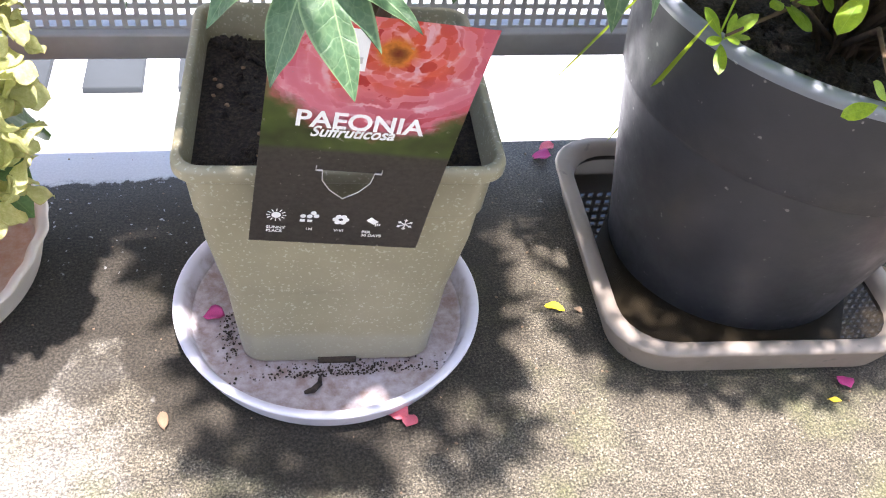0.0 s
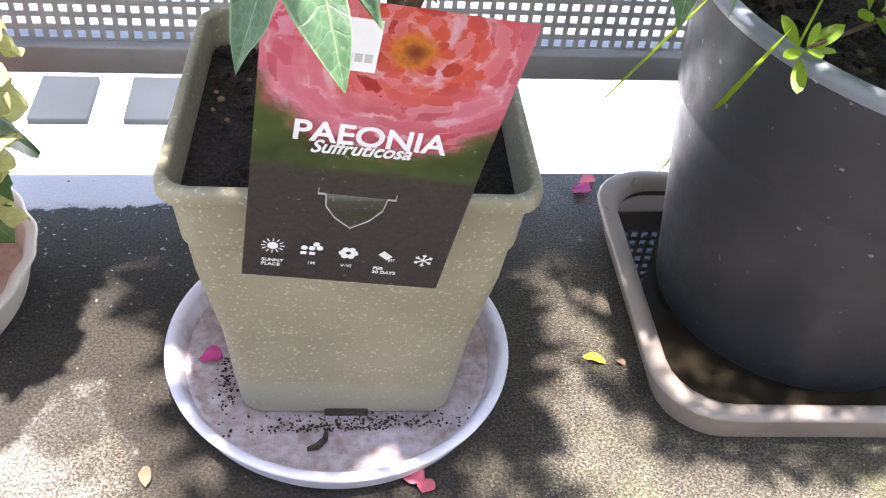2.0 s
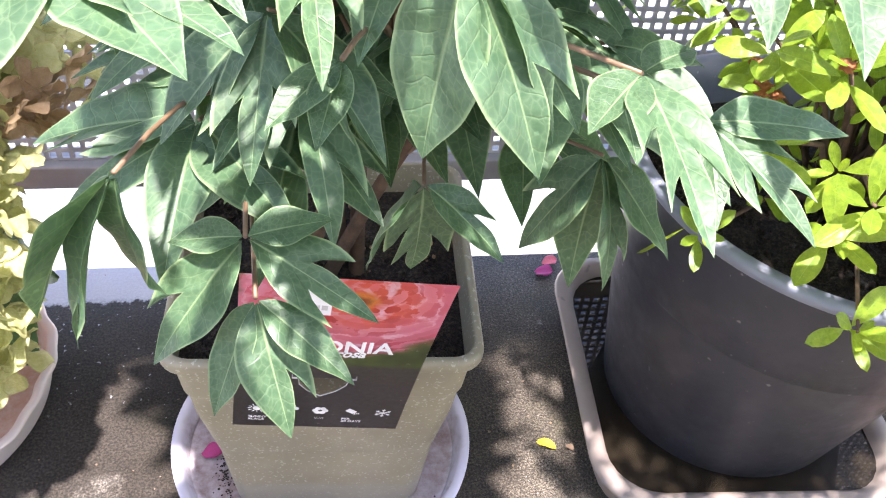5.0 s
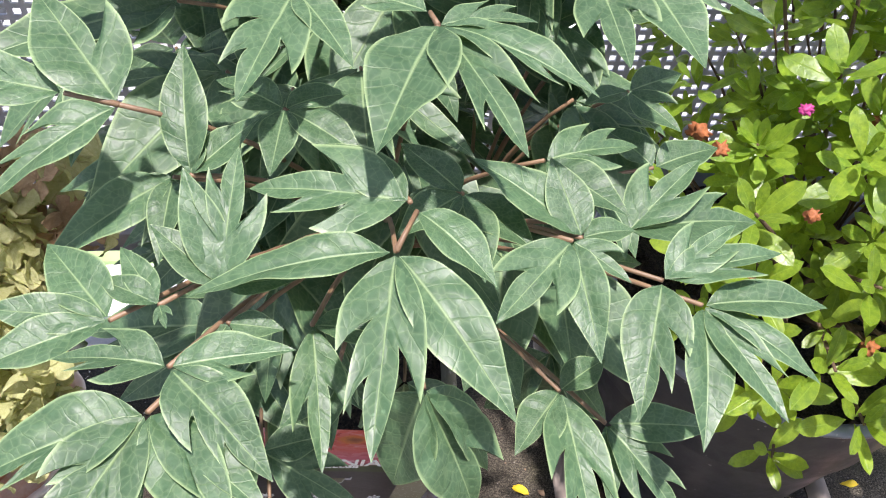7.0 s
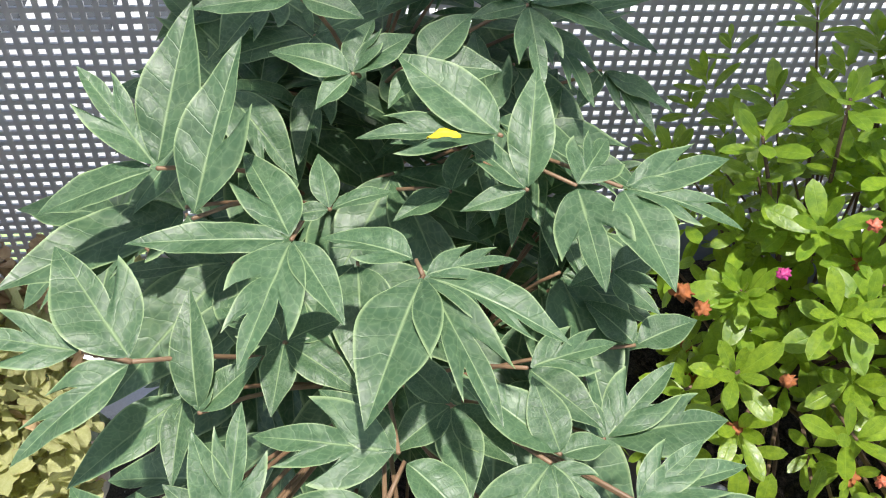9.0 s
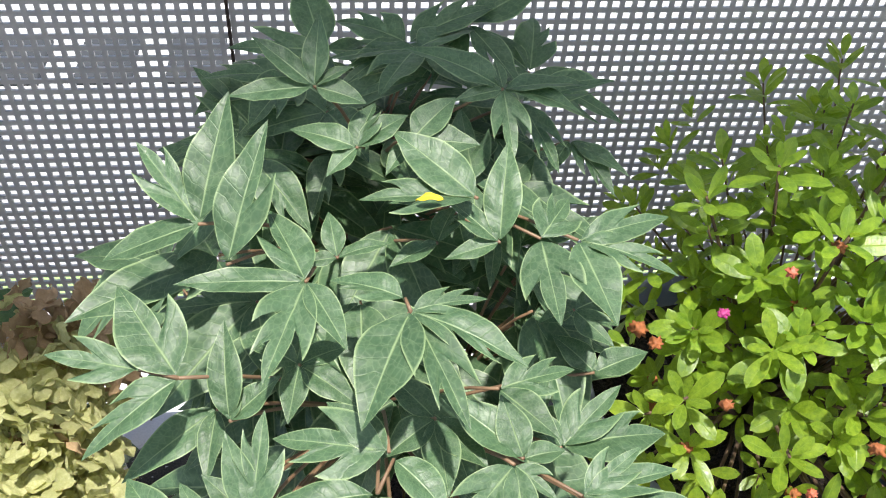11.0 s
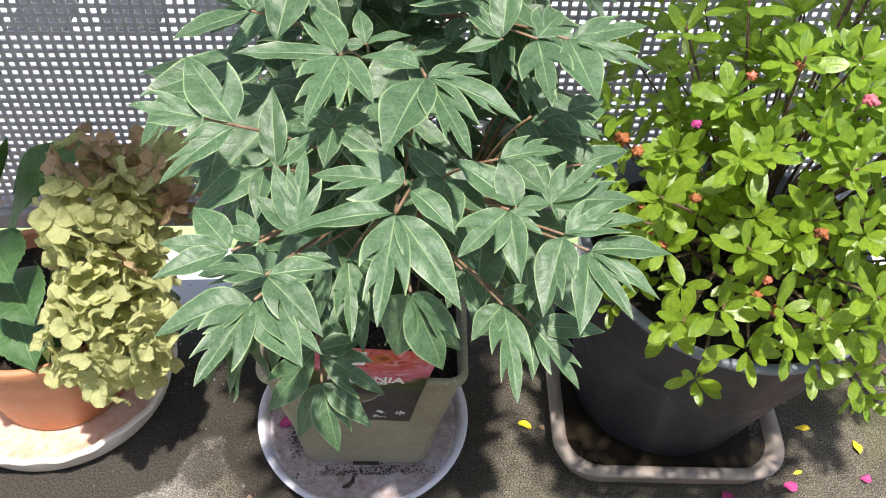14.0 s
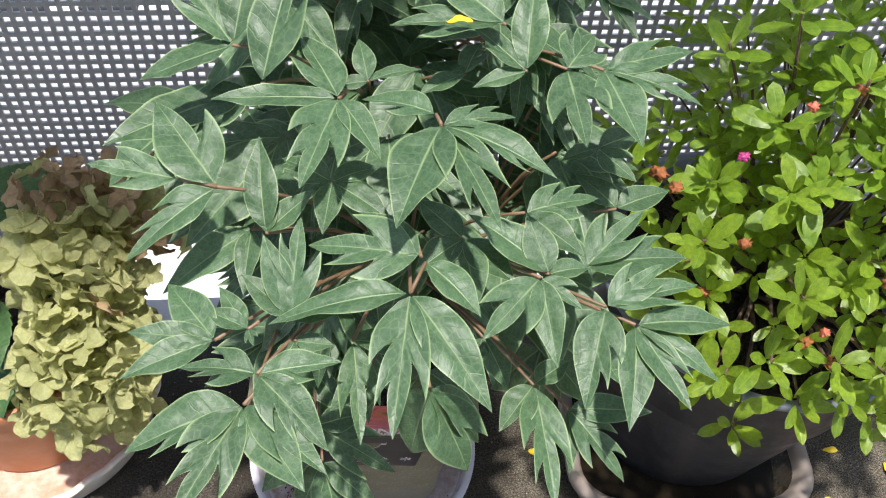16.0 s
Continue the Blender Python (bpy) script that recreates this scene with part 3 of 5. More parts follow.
def make_card():
    k = Mat("printed card", 0.28, 0.0, 0.5)
    x, y, z = k.xyz()
    wob = k.calc('MULTIPLY', k.calc('SUBTRACT', k.noise(55, 4), 0.5), 0.030)
    d = k.calc('SQRT', k.calc('ADD', k.calc('POWER', k.calc('SUBTRACT', x, 0.060), 2.0), k.calc('POWER', k.calc('MULTIPLY', k.calc('SUBTRACT', y, 0.172), 1.0), 2.0)))
    dw = k.calc('ADD', d, wob)
    turn = k.calc('ARCTAN2', k.calc('SUBTRACT', y, 0.172), k.calc('SUBTRACT', x, 0.060))
    pack = k.t.nodes.new("ShaderNodeCombineXYZ")
    swirl = k.calc('MULTIPLY', k.calc('SUBTRACT', k.noise(45, 4), 0.5), 1.6)
    k.link(k.calc('ADD', k.calc('MULTIPLY', turn, 1.25), swirl), pack.inputs[0])
    k.link(k.calc('ADD', k.calc('MULTIPLY', d, 85.0), swirl), pack.inputs[1])
    vor = k.node("ShaderNodeTexVoronoi", Scale=1.9)
    k.link(pack.outputs[0], vor.inputs["Vector"])
    tone = k.t.nodes.new("ShaderNodeSeparateColor")
    k.link(vor.outputs["Color"], tone.inputs[0])
    petal = k.ramp(tone.outputs[0], (0.0, (0.60, 0.05, 0.05)), (0.3, (0.82, 0.15, 0.09)), (0.6, (0.84, 0.22, 0.22)), (1.0, (0.90, 0.40, 0.42)))
    outer = k.ramp(tone.outputs[1], (0.0, (0.66, 0.10, 0.16)), (1.0, (0.86, 0.34, 0.44)))
    petal = k.mix(k.ramp(dw, (0.024, 0.0), (0.048, 0.85)), petal, outer)
    frill = k.ramp(vor.outputs["Distance"], (0.0, 0.45), (0.5, 0.5), (1.0, 0.72))
    petal = k.mix(1.0, petal, frill, 'OVERLAY')
    edge = k.calc('MULTIPLY', k.ramp(vor.outputs["Distance"], (0.62, 0.0), (0.72, 0.8)), k.ramp(k.noise(60, 3), (0.45, 0.0), (0.6, 1.0)))
    petal = k.mix(edge, petal, (0.93, 0.62, 0.68))
    heart = k.ramp(k.calc('ADD', d, k.calc('MULTIPLY', k.calc('SUBTRACT', k.noise(150, 3), 0.5), 0.012)), (0.003, (0.30, 0.05, 0.02)), (0.0065, (0.85, 0.40, 0.05)), (0.010, (0.75, 0.12, 0.04)))
    petal = k.mix(k.ramp(d, (0.008, 1.0), (0.014, 0.0)), petal, heart)
    garden = k.ramp(k.noise(22, 3), (0.3, (0.035, 0.045, 0.018)), (0.55, (0.11, 0.15, 0.035)), (0.75, (0.30, 0.36, 0.12)))
    garden = k.mix(k.ramp(y, (0.175, 0.0), (0.198, 0.7)), garden, (0.28, 0.33, 0.11))
    photo = k.mix(k.ramp(dw, (0.060, 1.0), (0.068, 0.0)), garden, petal)
    low = k.ramp(k.noise(300, 3), (0.3, (0.062, 0.052, 0.046)), (0.7, (0.098, 0.084, 0.075)))
    c = k.mix(k.ramp(y, (0.0900, 0.0), (0.0910, 1.0)), low, photo)
    # scuffs and dried drops
    c = k.mix(k.ramp(k.noise(230, 2), (0.70, 0.0), (0.75, 0.5)), c, (0.45, 0.42, 0.38))
    k.color(c)
    k.bump(k.noise(40), 0.1, 0.001)
    return k.m


M["card"] = make_card()
M["print"] = plain("white print", (0.86, 0.85, 0.83), 0.4, 0.03)
M["slit"] = plain("card edge", (0.55, 0.53, 0.5), 0.6, 0.1)
label = thing("plant_label", TAG, "glossy printed plant label with a pink peony on the planter's rim", "plant label")


def tag_bend(x, y):
    return 0.014 * (y / TAG_H) ** 1.6 + 0.001


def card():
    """A thin card, gently bowed, with a shield-shaped hole."""
    hole = [(0.0365, 0.0735), (0.0665, 0.0735), (0.0655, 0.064), (0.0600, 0.055), (0.0515, 0.0475), (0.0430, 0.055), (0.0375, 0.064)]
    rim = [(0, 0.08), (TAG_W, 0.08), (TAG_W, 0.04), (TAG_W, 0), (TAG_W / 2, 0), (0, 0), (0, 0.04)]
    bm = bmesh.new()
    inner = [bm.verts.new((x, y, 0)) for x, y in hole]
    outer = [bm.verts.new((x, y, 0)) for x, y in rim]
    for k in range(7):
        bm.faces.new((outer[k], inner[k], inner[(k + 1) % 7], outer[(k + 1) % 7]))
    grid = [[bm.verts.new((TAG_W * i / 6, 0.08 + (TAG_H - 0.08) * j / 8, 0)) for i in range(7)] for j in range(9)]
    for a, b in zip(grid, grid[1:]):
        for i in range(6):
            bm.faces.new((a[i], a[i + 1], b[i + 1], b[i]))
    for v in bm.verts:
        v.co.z = tag_bend(v.co.x, v.co.y)
    bmesh.ops.solidify(bm, geom=bm.faces[:], thickness=0.0006)
    return bm


part("card", card(), M["card"], label, "", False)


def letters(name, text, x, y, size, turn=0.0, shear=0.0, squeeze=1.0):
    cu = bpy.data.curves.new(name, 'FONT')
    cu.body, cu.size, cu.shear, cu.extrude, cu.offset = text, size, shear, 0.00005, size * 0.022
    cu.materials.append(M["print"])
    ob = new(name, cu)
    ob.parent = label
    ob.matrix_basis = pose(x, y, tag_bend(x + 0.03, y) + 0.0012, 0, 0, turn) @ Matrix.Diagonal((squeeze, 1, 1, 1))
    return ob


letters("heading_text", "PAEONIA", 0.0165, 0.1125, 0.0168, -0.5, 0.0, 0.98)
letters("subtitle_text", "Suffruticosa", 0.0255, 0.1045, 0.0112, 1.5, 0.35, 0.86)
letters("small_text", "SUNNY\nPLACE", 0.0095, 0.0150, 0.0034)
letters("small_text", "1M", 0.033, 0.0150, 0.0034)
letters("small_text", "V-VI", 0.0505, 0.0150, 0.0034)
letters("small_text", "PER\n30 DAYS", 0.068, 0.0150, 0.0034)


def icon_disc(bm, x, y, r, n=14):
    bmesh.ops.create_cone(bm, cap_ends=True, segments=n, radius1=r, radius2=r, depth=0.0002, matrix=Matrix.Translation((x, y, tag_bend(x, y) + 0.0010)))


def icon_bar(bm, x, y, dx, dy, w):
    L = math.hypot(dx, dy)
    m = Matrix.Translation((x + dx / 2, y + dy / 2, tag_bend(x, y) + 0.0010)) @ Matrix.Rotation(math.atan2(dy, dx), 4, 'Z') @ Matrix.Diagonal((L, w, 0.0002, 1))
    bmesh.ops.create_cube(bm, size=1.0, matrix=m)


def icon(kind, x, y):
    bm = bmesh.new()
    if kind == "sun":
        icon_disc(bm, x, y, 0.0028)
        for i in range(12):
            a = i * math.pi / 6
            icon_bar(bm, x + 0.0038 * math.cos(a), y + 0.0038 * math.sin(a), 0.0022 * math.cos(a), 0.0022 * math.sin(a), 0.0005)
    elif kind == "flower":
        for i in range(6):
            a = i * math.pi / 3
            icon_disc(bm, x + 0.0032 * math.cos(a), y + 0.0032 * math.sin(a), 0.0019)
    elif kind == "snow":
        for i in range(6):
            a = i * math.pi / 3 + 0.5
            icon_bar(bm, x, y, 0.0052 * math.cos(a), 0.0052 * math.sin(a), 0.0006)
            for q in (-0.6, 0.6):
                icon_bar(bm, x + 0.003 * math.cos(a), y + 0.003 * math.sin(a), 0.0018 * math.cos(a + q), 0.0018 * math.sin(a + q), 0.0005)
    elif kind == "growth":
        for dx, dy in ((-0.004, 0.001), (0.0, 0.001), (0.004, 0.0015), (0.002, 0.0045)):
            icon_disc(bm, x + dx, y + dy, 0.0017)
        icon_bar(bm, x - 0.0055, y - 0.0035, 0.003, 0, 0.0022)
        icon_bar(bm, x - 0.001, y - 0.0035, 0.003, 0, 0.0022)
    elif kind == "water":
        icon_bar(bm, x - 0.003, y + 0.003, 0.005, -0.004, 0.004)
        for i in range(7):
            icon_disc(bm, x + 0.002 + 0.0012 * (i % 3), y - 0.002 - 0.0011 * (i // 3), 0.0004, 6)
    return part(kind + "_icon", bm, M["print"], label, "", False)


for q, (kind, ix) in enumerate((("sun", 0.0145), ("growth", 0.0345), ("flower", 0.0535), ("water", 0.0735), ("snow", 0.0935))):
    icon(kind, ix, 0.0285 - 0.0006 * q)
flap = bmesh.new()
shield = [(0.0365, 0.0735), (0.0375, 0.064), (0.0430, 0.055), (0.0515, 0.0475), (0.0600, 0.055), (0.0655, 0.064), (0.0665, 0.0735)]
tube([(x, y, tag_bend(x, y) + 0.0002) for x, y in shield], 0.00028, 5, flap)
for x0, x1, y0, y1 in ((0.0325, 0.0365, 0.0738, 0.0742), (0.0665, 0.0705, 0.0738, 0.0742), (0.0325, 0.0329, 0.0738, 0.0775), (0.0701, 0.0705, 0.0738, 0.0775)):
    box(x0, x1, y0, y1, tag_bend(0, 0.075) + 0.0002, tag_bend(0, 0.075) + 0.0012, 0, flap)
part("flap_cut", flap, M["slit"], label, "pale cut edge of the hanging flap", False)
stick = bmesh.new()
box(0.030, 0.046, 0.160, 0.186, tag_bend(0, 0.175) + 0.0004, tag_bend(0, 0.175) + 0.0014, 0, stick)
part("price_sticker", stick, M["print"], label, "white paper price sticker", False)
bars = bmesh.new()
for k in range(3):
    box(0.033 + 0.004 * k, 0.036 + 0.004 * k, 0.165, 0.169, tag_bend(0, 0.175) + 0.0014, tag_bend(0, 0.175) + 0.0017, 0, bars)
part("sticker_bar", bars, M["slit"], label, "", False)

# ---- the tree peony ----
peony = thing("tree_peony", pose(0, 0, 0), "bushy tree peony with dull green lobed leaves in an olive planter", "plant")
rp = random.Random(11)
LEAFLETS = {}


def quad(a, b, c, f):
    """A point on the curve from a to c drawn towards b."""
    return tuple(p * (1 - f) ** 2 + q * 2 * f * (1 - f) + r * f * f for p, q, r in zip(a, b, c))


def outline(lobes, w):
    """The corners of a leaflet's half outline as (place along the rib, x, y): its base, each lobe's tip and the notch after it, the apex."""
    corners = [(0.0, 0.0, 0.0)]
    for rib, reach, tip_y, depth in lobes:
        corners.append((rib, w * reach, tip_y))
        corners.append((rib + 0.075, w * (0.37 if rib < 0.5 else 0.30), tip_y - depth))
    return corners + [(1.0, 0.0, 1.0)]


def margin(lobes, w, t):
    """The half outline of a peony leaflet: plain and pointed, or split into forward lobes."""
    if not lobes:
        return (w * 1.10 * math.sin(math.pi * t ** 0.86) ** 0.95 * (1.12 - 0.38 * t), t)
    cs = outline(lobes, w)
    for k, (a, b) in enumerate(zip(cs, cs[1:])):
        if t <= b[0]:
            f = (t - a[0]) / (b[0] - a[0])
            p, q = a[1:], b[1:]
            if k % 2:
                return quad(p, (p[0] * 0.55 + q[0] * 0.45, p[1] * 0.30 + q[1] * 0.70), q, f)
            out = 1.28 if k == 0 else 1.05
            way = (max(p[0], q[0]) * out if q[0] > p[0] else p[0] * 1.65, p[1] + (q[1] - p[1]) * (0.34 if q[0] > p[0] else 0.42))
            return quad(p, way, q, f)
    return (0.0, 1.0)


def lobed_leaf(w, left, right, fold, droop, wave, seed):
    """A leaflet of length 1 along +y, ribs running forward from the middle to the margin."""
    bm = bmesh.new()
    uvl = bm.loops.layers.uv.new("UVMap")
    ts = {i / 22 for i in range(23)}
    for lobe in left + right:
        ts |= {lobe[0], lobe[0] + 0.025, lobe[0] + 0.05, lobe[0] + 0.075, lobe[0] - 0.02}
    rows, tags = [], {}
    for t in sorted(ts):
        mid = t - 0.13 * math.sin(math.pi * t)
        el, er = margin(left, w, t), margin(right, w, t)
        row = []
        for j in range(-4, 5):
            f = abs(j) / 4
            ex, ey = el if j < 0 else er
            x = (-1 if j < 0 else 1) * ex * f
            y = mid + (ey - mid) * f
            q = abs(x) / w
            z = fold * abs(x) * (1 - 0.45 * q) - droop * y * y
            z += wave * math.sin(8 * y + 2 * x / w + seed) * q + 0.013 * math.sin(24 * t + seed) * math.sin(math.pi * f * 0.8) * (1 - 0.6 * t)
            v = bm.verts.new((x, y, z))
            tags[v] = (0.5 + 0.125 * j, t)
            row.append(v)
        rows.append(row)
    for a, b in zip(rows, rows[1:]):
        for k in range(8):
            f = bm.faces.new((a[k], a[k + 1], b[k + 1], b[k]))
            for lp in f.loops:
                lp[uvl].uv = tags[lp.vert]
    bmesh.ops.remove_doubles(bm, verts=bm.verts[:], dist=1e-5)
    return bm


# lobes as (rib, reach, tip, depth of the notch)
LOBES = (((0.38, 1.12, 0.66, 0.24),),
         ((0.42, 1.06, 0.75, 0.26),),
         ((0.32, 1.16, 0.56, 0.20), (0.57, 0.80, 0.82, 0.18)))


def leaflet_mesh(code, w):
    """One of a few blades for each kind of lobing and width."""
    key = (code, round(w * 20), rp.randrange(3))
    if key not in LEAFLETS:
        q = key[2]
        lobe, other = LOBES[q], LOBES[(q + 1) % 3]
        left = lobe if code in 'lb' else ()
        right = (other if code == 'b' else lobe) if code in 'rb' else ()
        LEAFLETS[key] = mesh_of("leaflet", lobed_leaf(key[1] / 20 * 0.90, left, right, 0.30 + 0.10 * q, 0.09 + 0.08 * q, 0.026, q * 2.1))
    return LEAFLETS[key]


# woody stems that carry the leaf stalks
NODES = []
for k, (ex, ey, ez) in enumerate(((-0.045, 0.50, 0.44), (0.03, 0.47, 0.47), (0.085, 0.52, 0.44), (0.01, 0.56, 0.52), (0.03, 0.60, 0.56))):
    a = Vector((0.012 * (k - 2), 0.60 + 0.012 * (k % 2), 0.188))
    pts = bend(a, (ex, ey, ez), 0.015)
    part("stem", tube(pts, [0.0058 - 0.0005 * i for i in range(7)], 8), M["wood"], peony, "brown woody stem" if not k else "")
    NODES += [pts[3], pts[4], pts[5], pts[6]]


def peony_leaf(centre, *tips):
    """A compound leaf: a stalk from the nearest stem to the centre, and the leaflets spread from there."""
    c = Vector(centre)
    node = min(NODES, key=lambda p: (p - c).length + 2.0 * max(0, p.z - c.z + 0.07))
    out = c - node
    bow = node + Vector((out.x * 0.30, out.y * 0.30, out.z * 0.62))
    pts = [node * (1 - f) ** 2 + bow * 2 * f * (1 - f) + c * f * f for f in (0, 0.17, 0.34, 0.5, 0.67, 0.84, 1)]
    leaf = part("leaf", tube(pts, [0.0014 - 0.00008 * i for i in range(7)], 6), M["stem"], peony)
    for tip in tips:
        end, code, w = Vector(tip[0]), tip[-2], tip[-1]
        base = Vector(tip[1]) if len(tip) == 4 else c
        if (base - c).length > 0.004:
            part("stalk", tube([c, c.lerp(base, 0.5), base], [0.0012, 0.0010, 0.0009], 5), M["stem"], leaf)
        base = base.lerp(end, 0.03)
        ob = part("leaflet", leaflet_mesh(code, w), M["peony"], leaf)
        d = (end - base).length
        ob.matrix_basis = aim(base, end + Vector((0, 0, 0.10 * d)), (0, -0.12, 1), rp.uniform(-0.22, 0.22)) @ Matrix.Diagonal((1.0, 1.0, 1.0, 1))


peony_leaf((0.041, 0.418, 0.645), ((0.015, 0.357, 0.645), 'n', 0.24), ((0.062, 0.354, 0.645), 'b', 0.20), ((0.093, 0.389, 0.645), 'r', 0.22), ((0.079, 0.427, 0.645), 'b', 0.22), ((0.004, 0.444, 0.645), (0.039, 0.426, 0.645), 'l', 0.26))
peony_leaf((-0.067, 0.400, 0.625), ((-0.098, 0.445, 0.638), 'r', 0.28), ((-0.128, 0.412, 0.629), (-0.085, 0.405, 0.626), 'b', 0.27), ((-0.109, 0.368, 0.616), 'r', 0.22))
peony_leaf((0.022, 0.343, 0.611), ((-0.042, 0.337, 0.610), 'n', 0.17), ((0.010, 0.277, 0.598), 'b', 0.19), ((0.054, 0.288, 0.600), 'n', 0.22), ((0.055, 0.333, 0.609), (0.030, 0.358, 0.614), 'n', 0.30))
peony_leaf((0.028, 0.361, 0.615), ((-0.024, 0.371, 0.616), 'b', 0.30), ((-0.000, 0.388, 0.616), 'n', 0.25))
peony_leaf((0.120, 0.351, 0.583), ((0.153, 0.372, 0.588), 'b', 0.26), ((0.169, 0.362, 0.586), 'r', 0.22), ((0.102, 0.304, 0.571), 'l', 0.24))
peony_leaf((0.134, 0.343, 0.578), ((0.185, 0.345, 0.578), 'n', 0.20), ((0.153, 0.298, 0.572), 'l', 0.20), ((0.125, 0.291, 0.571), 'n', 0.22), ((0.172, 0.314, 0.574), 'n', 0.15))
peony_leaf((0.116, 0.480, 0.628), ((0.139, 0.510, 0.631), 'b', 0.34), ((0.117, 0.423, 0.622), 'b', 0.28))
peony_leaf((0.135, 0.475, 0.631), ((0.190, 0.490, 0.633), 'l', 0.20), ((0.187, 0.455, 0.629), 'b', 0.18), ((0.145, 0.419, 0.625), 'n', 0.24))
peony_leaf((-0.061, 0.476, 0.650), ((-0.046, 0.523, 0.692), 'n', 0.20), ((-0.089, 0.506, 0.677), 'b', 0.26), ((-0.109, 0.463, 0.638), 'n', 0.24))
peony_leaf((-0.047, 0.457, 0.640), ((-0.027, 0.505, 0.687), 'r', 0.20))
peony_leaf((-0.059, 0.503, 0.600), ((-0.133, 0.456, 0.600), 'n', 0.20), ((-0.102, 0.464, 0.600), 'l', 0.25))
peony_leaf((-0.008, 0.439, 0.645), ((-0.070, 0.439, 0.645), 'n', 0.17), ((-0.027, 0.487, 0.647), 'l', 0.24), ((-0.026, 0.384, 0.642), 'b', 0.24), ((0.011, 0.400, 0.643), 'n', 0.22))
peony_leaf((0.080, 0.484, 0.655), ((0.020, 0.488, 0.656), 'b', 0.24), ((0.038, 0.522, 0.668), 'n', 0.26))
peony_leaf((0.093, 0.476, 0.630), ((0.099, 0.518, 0.663), 'n', 0.20), ((0.062, 0.497, 0.647), 'l', 0.20), ((0.063, 0.470, 0.625), 'n', 0.22))
peony_leaf((0.019, 0.515, 0.665), ((-0.015, 0.527, 0.671), 'n', 0.26), ((0.028, 0.539, 0.677), 'r', 0.30), ((0.046, 0.533, 0.674), 'n', 0.25), ((0.002, 0.501, 0.658), 'n', 0.30))
peony_leaf((-0.002, 0.535, 0.690), ((-0.032, 0.553, 0.707), 'n', 0.20), ((0.001, 0.562, 0.715), 'n', 0.22), ((0.017, 0.544, 0.698), 'n', 0.20), ((-0.047, 0.531, 0.686), 'n', 0.20), ((0.025, 0.528, 0.684), 'n', 0.28))
peony_leaf((0.104, 0.565, 0.665), ((0.052, 0.598, 0.678), 'n', 0.20), ((0.075, 0.557, 0.662), 'n', 0.22), ((0.106, 0.520, 0.647), 'b', 0.25), ((0.154, 0.570, 0.667), 'n', 0.18), ((0.150, 0.554, 0.661), 'n', 0.20), ((0.101, 0.584, 0.673), 'n', 0.20))
peony_leaf((0.155, 0.585, 0.610), ((0.189, 0.556, 0.603), 'n', 0.22), ((0.179, 0.547, 0.600), 'r', 0.22), ((0.136, 0.559, 0.603), 'n', 0.22))
peony_leaf((0.049, 0.527, 0.660), ((0.074, 0.550, 0.671), 'n', 0.30), ((0.086, 0.522, 0.658), 'n', 0.30), ((0.033, 0.509, 0.651), 'n', 0.25))
peony_leaf((0.100, 0.543, 0.600), ((0.075, 0.577, 0.617), 'r', 0.28), ((0.129, 0.568, 0.612), 'n', 0.30), ((0.111, 0.500, 0.578), 'n', 0.25), ((0.074, 0.501, 0.579), 'n', 0.25))
peony_leaf((0.089, 0.367, 0.588), ((0.057, 0.333, 0.583), 'b', 0.30), ((0.090, 0.321, 0.581), 'n', 0.22), ((0.107, 0.348, 0.585), 'b', 0.30))
peony_leaf((0.095, 0.373, 0.583), ((0.059, 0.403, 0.598), 'n', 0.26), ((0.116, 0.377, 0.585), 'n', 0.35), ((0.086, 0.400, 0.597), 'n', 0.30))
peony_leaf((0.087, 0.336, 0.538), ((0.066, 0.311, 0.535), 'l', 0.30), ((0.091, 0.273, 0.530), 'b', 0.22), ((0.108, 0.350, 0.540), 'n', 0.30))
peony_leaf((0.105, 0.327, 0.528), ((0.150, 0.323, 0.526), 'n', 0.22), ((0.132, 0.291, 0.515), 'b', 0.24), ((0.104, 0.295, 0.517), 'n', 0.16))
peony_leaf((-0.047, 0.312, 0.597), ((-0.081, 0.320, 0.598), 'b', 0.30), ((-0.010, 0.316, 0.597), 'r', 0.24), ((-0.018, 0.277, 0.593), 'r', 0.26))
peony_leaf((-0.053, 0.301, 0.590), ((-0.103, 0.285, 0.588), 'l', 0.24), ((-0.079, 0.253, 0.584), 'b', 0.24), ((-0.027, 0.260, 0.585), 'n', 0.27), ((-0.017, 0.267, 0.586), 'r', 0.20))
peony_leaf((-0.068, 0.336, 0.590), ((-0.093, 0.369, 0.592), 'n', 0.24), ((-0.108, 0.341, 0.590), 'n', 0.20), ((-0.109, 0.319, 0.589), 'n', 0.22))
peony_leaf((-0.053, 0.340, 0.592), ((-0.068, 0.364, 0.593), 'n', 0.22), ((-0.050, 0.330, 0.592), 'b', 0.30), ((-0.074, 0.352, 0.593), 'n', 0.25))
peony_leaf((-0.033, 0.340, 0.600), ((-0.028, 0.376, 0.625), 'b', 0.24), ((-0.044, 0.370, 0.621), 'n', 0.22), ((-0.054, 0.356, 0.611), 'n', 0.24), ((-0.009, 0.342, 0.601), 'n', 0.25))
peony_leaf((-0.005, 0.343, 0.575), ((-0.002, 0.293, 0.560), 'b', 0.20), ((0.025, 0.339, 0.574), 'n', 0.30))
peony_leaf((-0.032, 0.337, 0.585), ((-0.014, 0.333, 0.585), 'n', 0.30), ((-0.040, 0.321, 0.583), 'n', 0.30))
peony_leaf((0.117, 0.383, 0.575), ((0.151, 0.411, 0.586), 'b', 0.30), ((0.173, 0.390, 0.578), 'l', 0.28), ((0.108, 0.401, 0.582), 'n', 0.30))
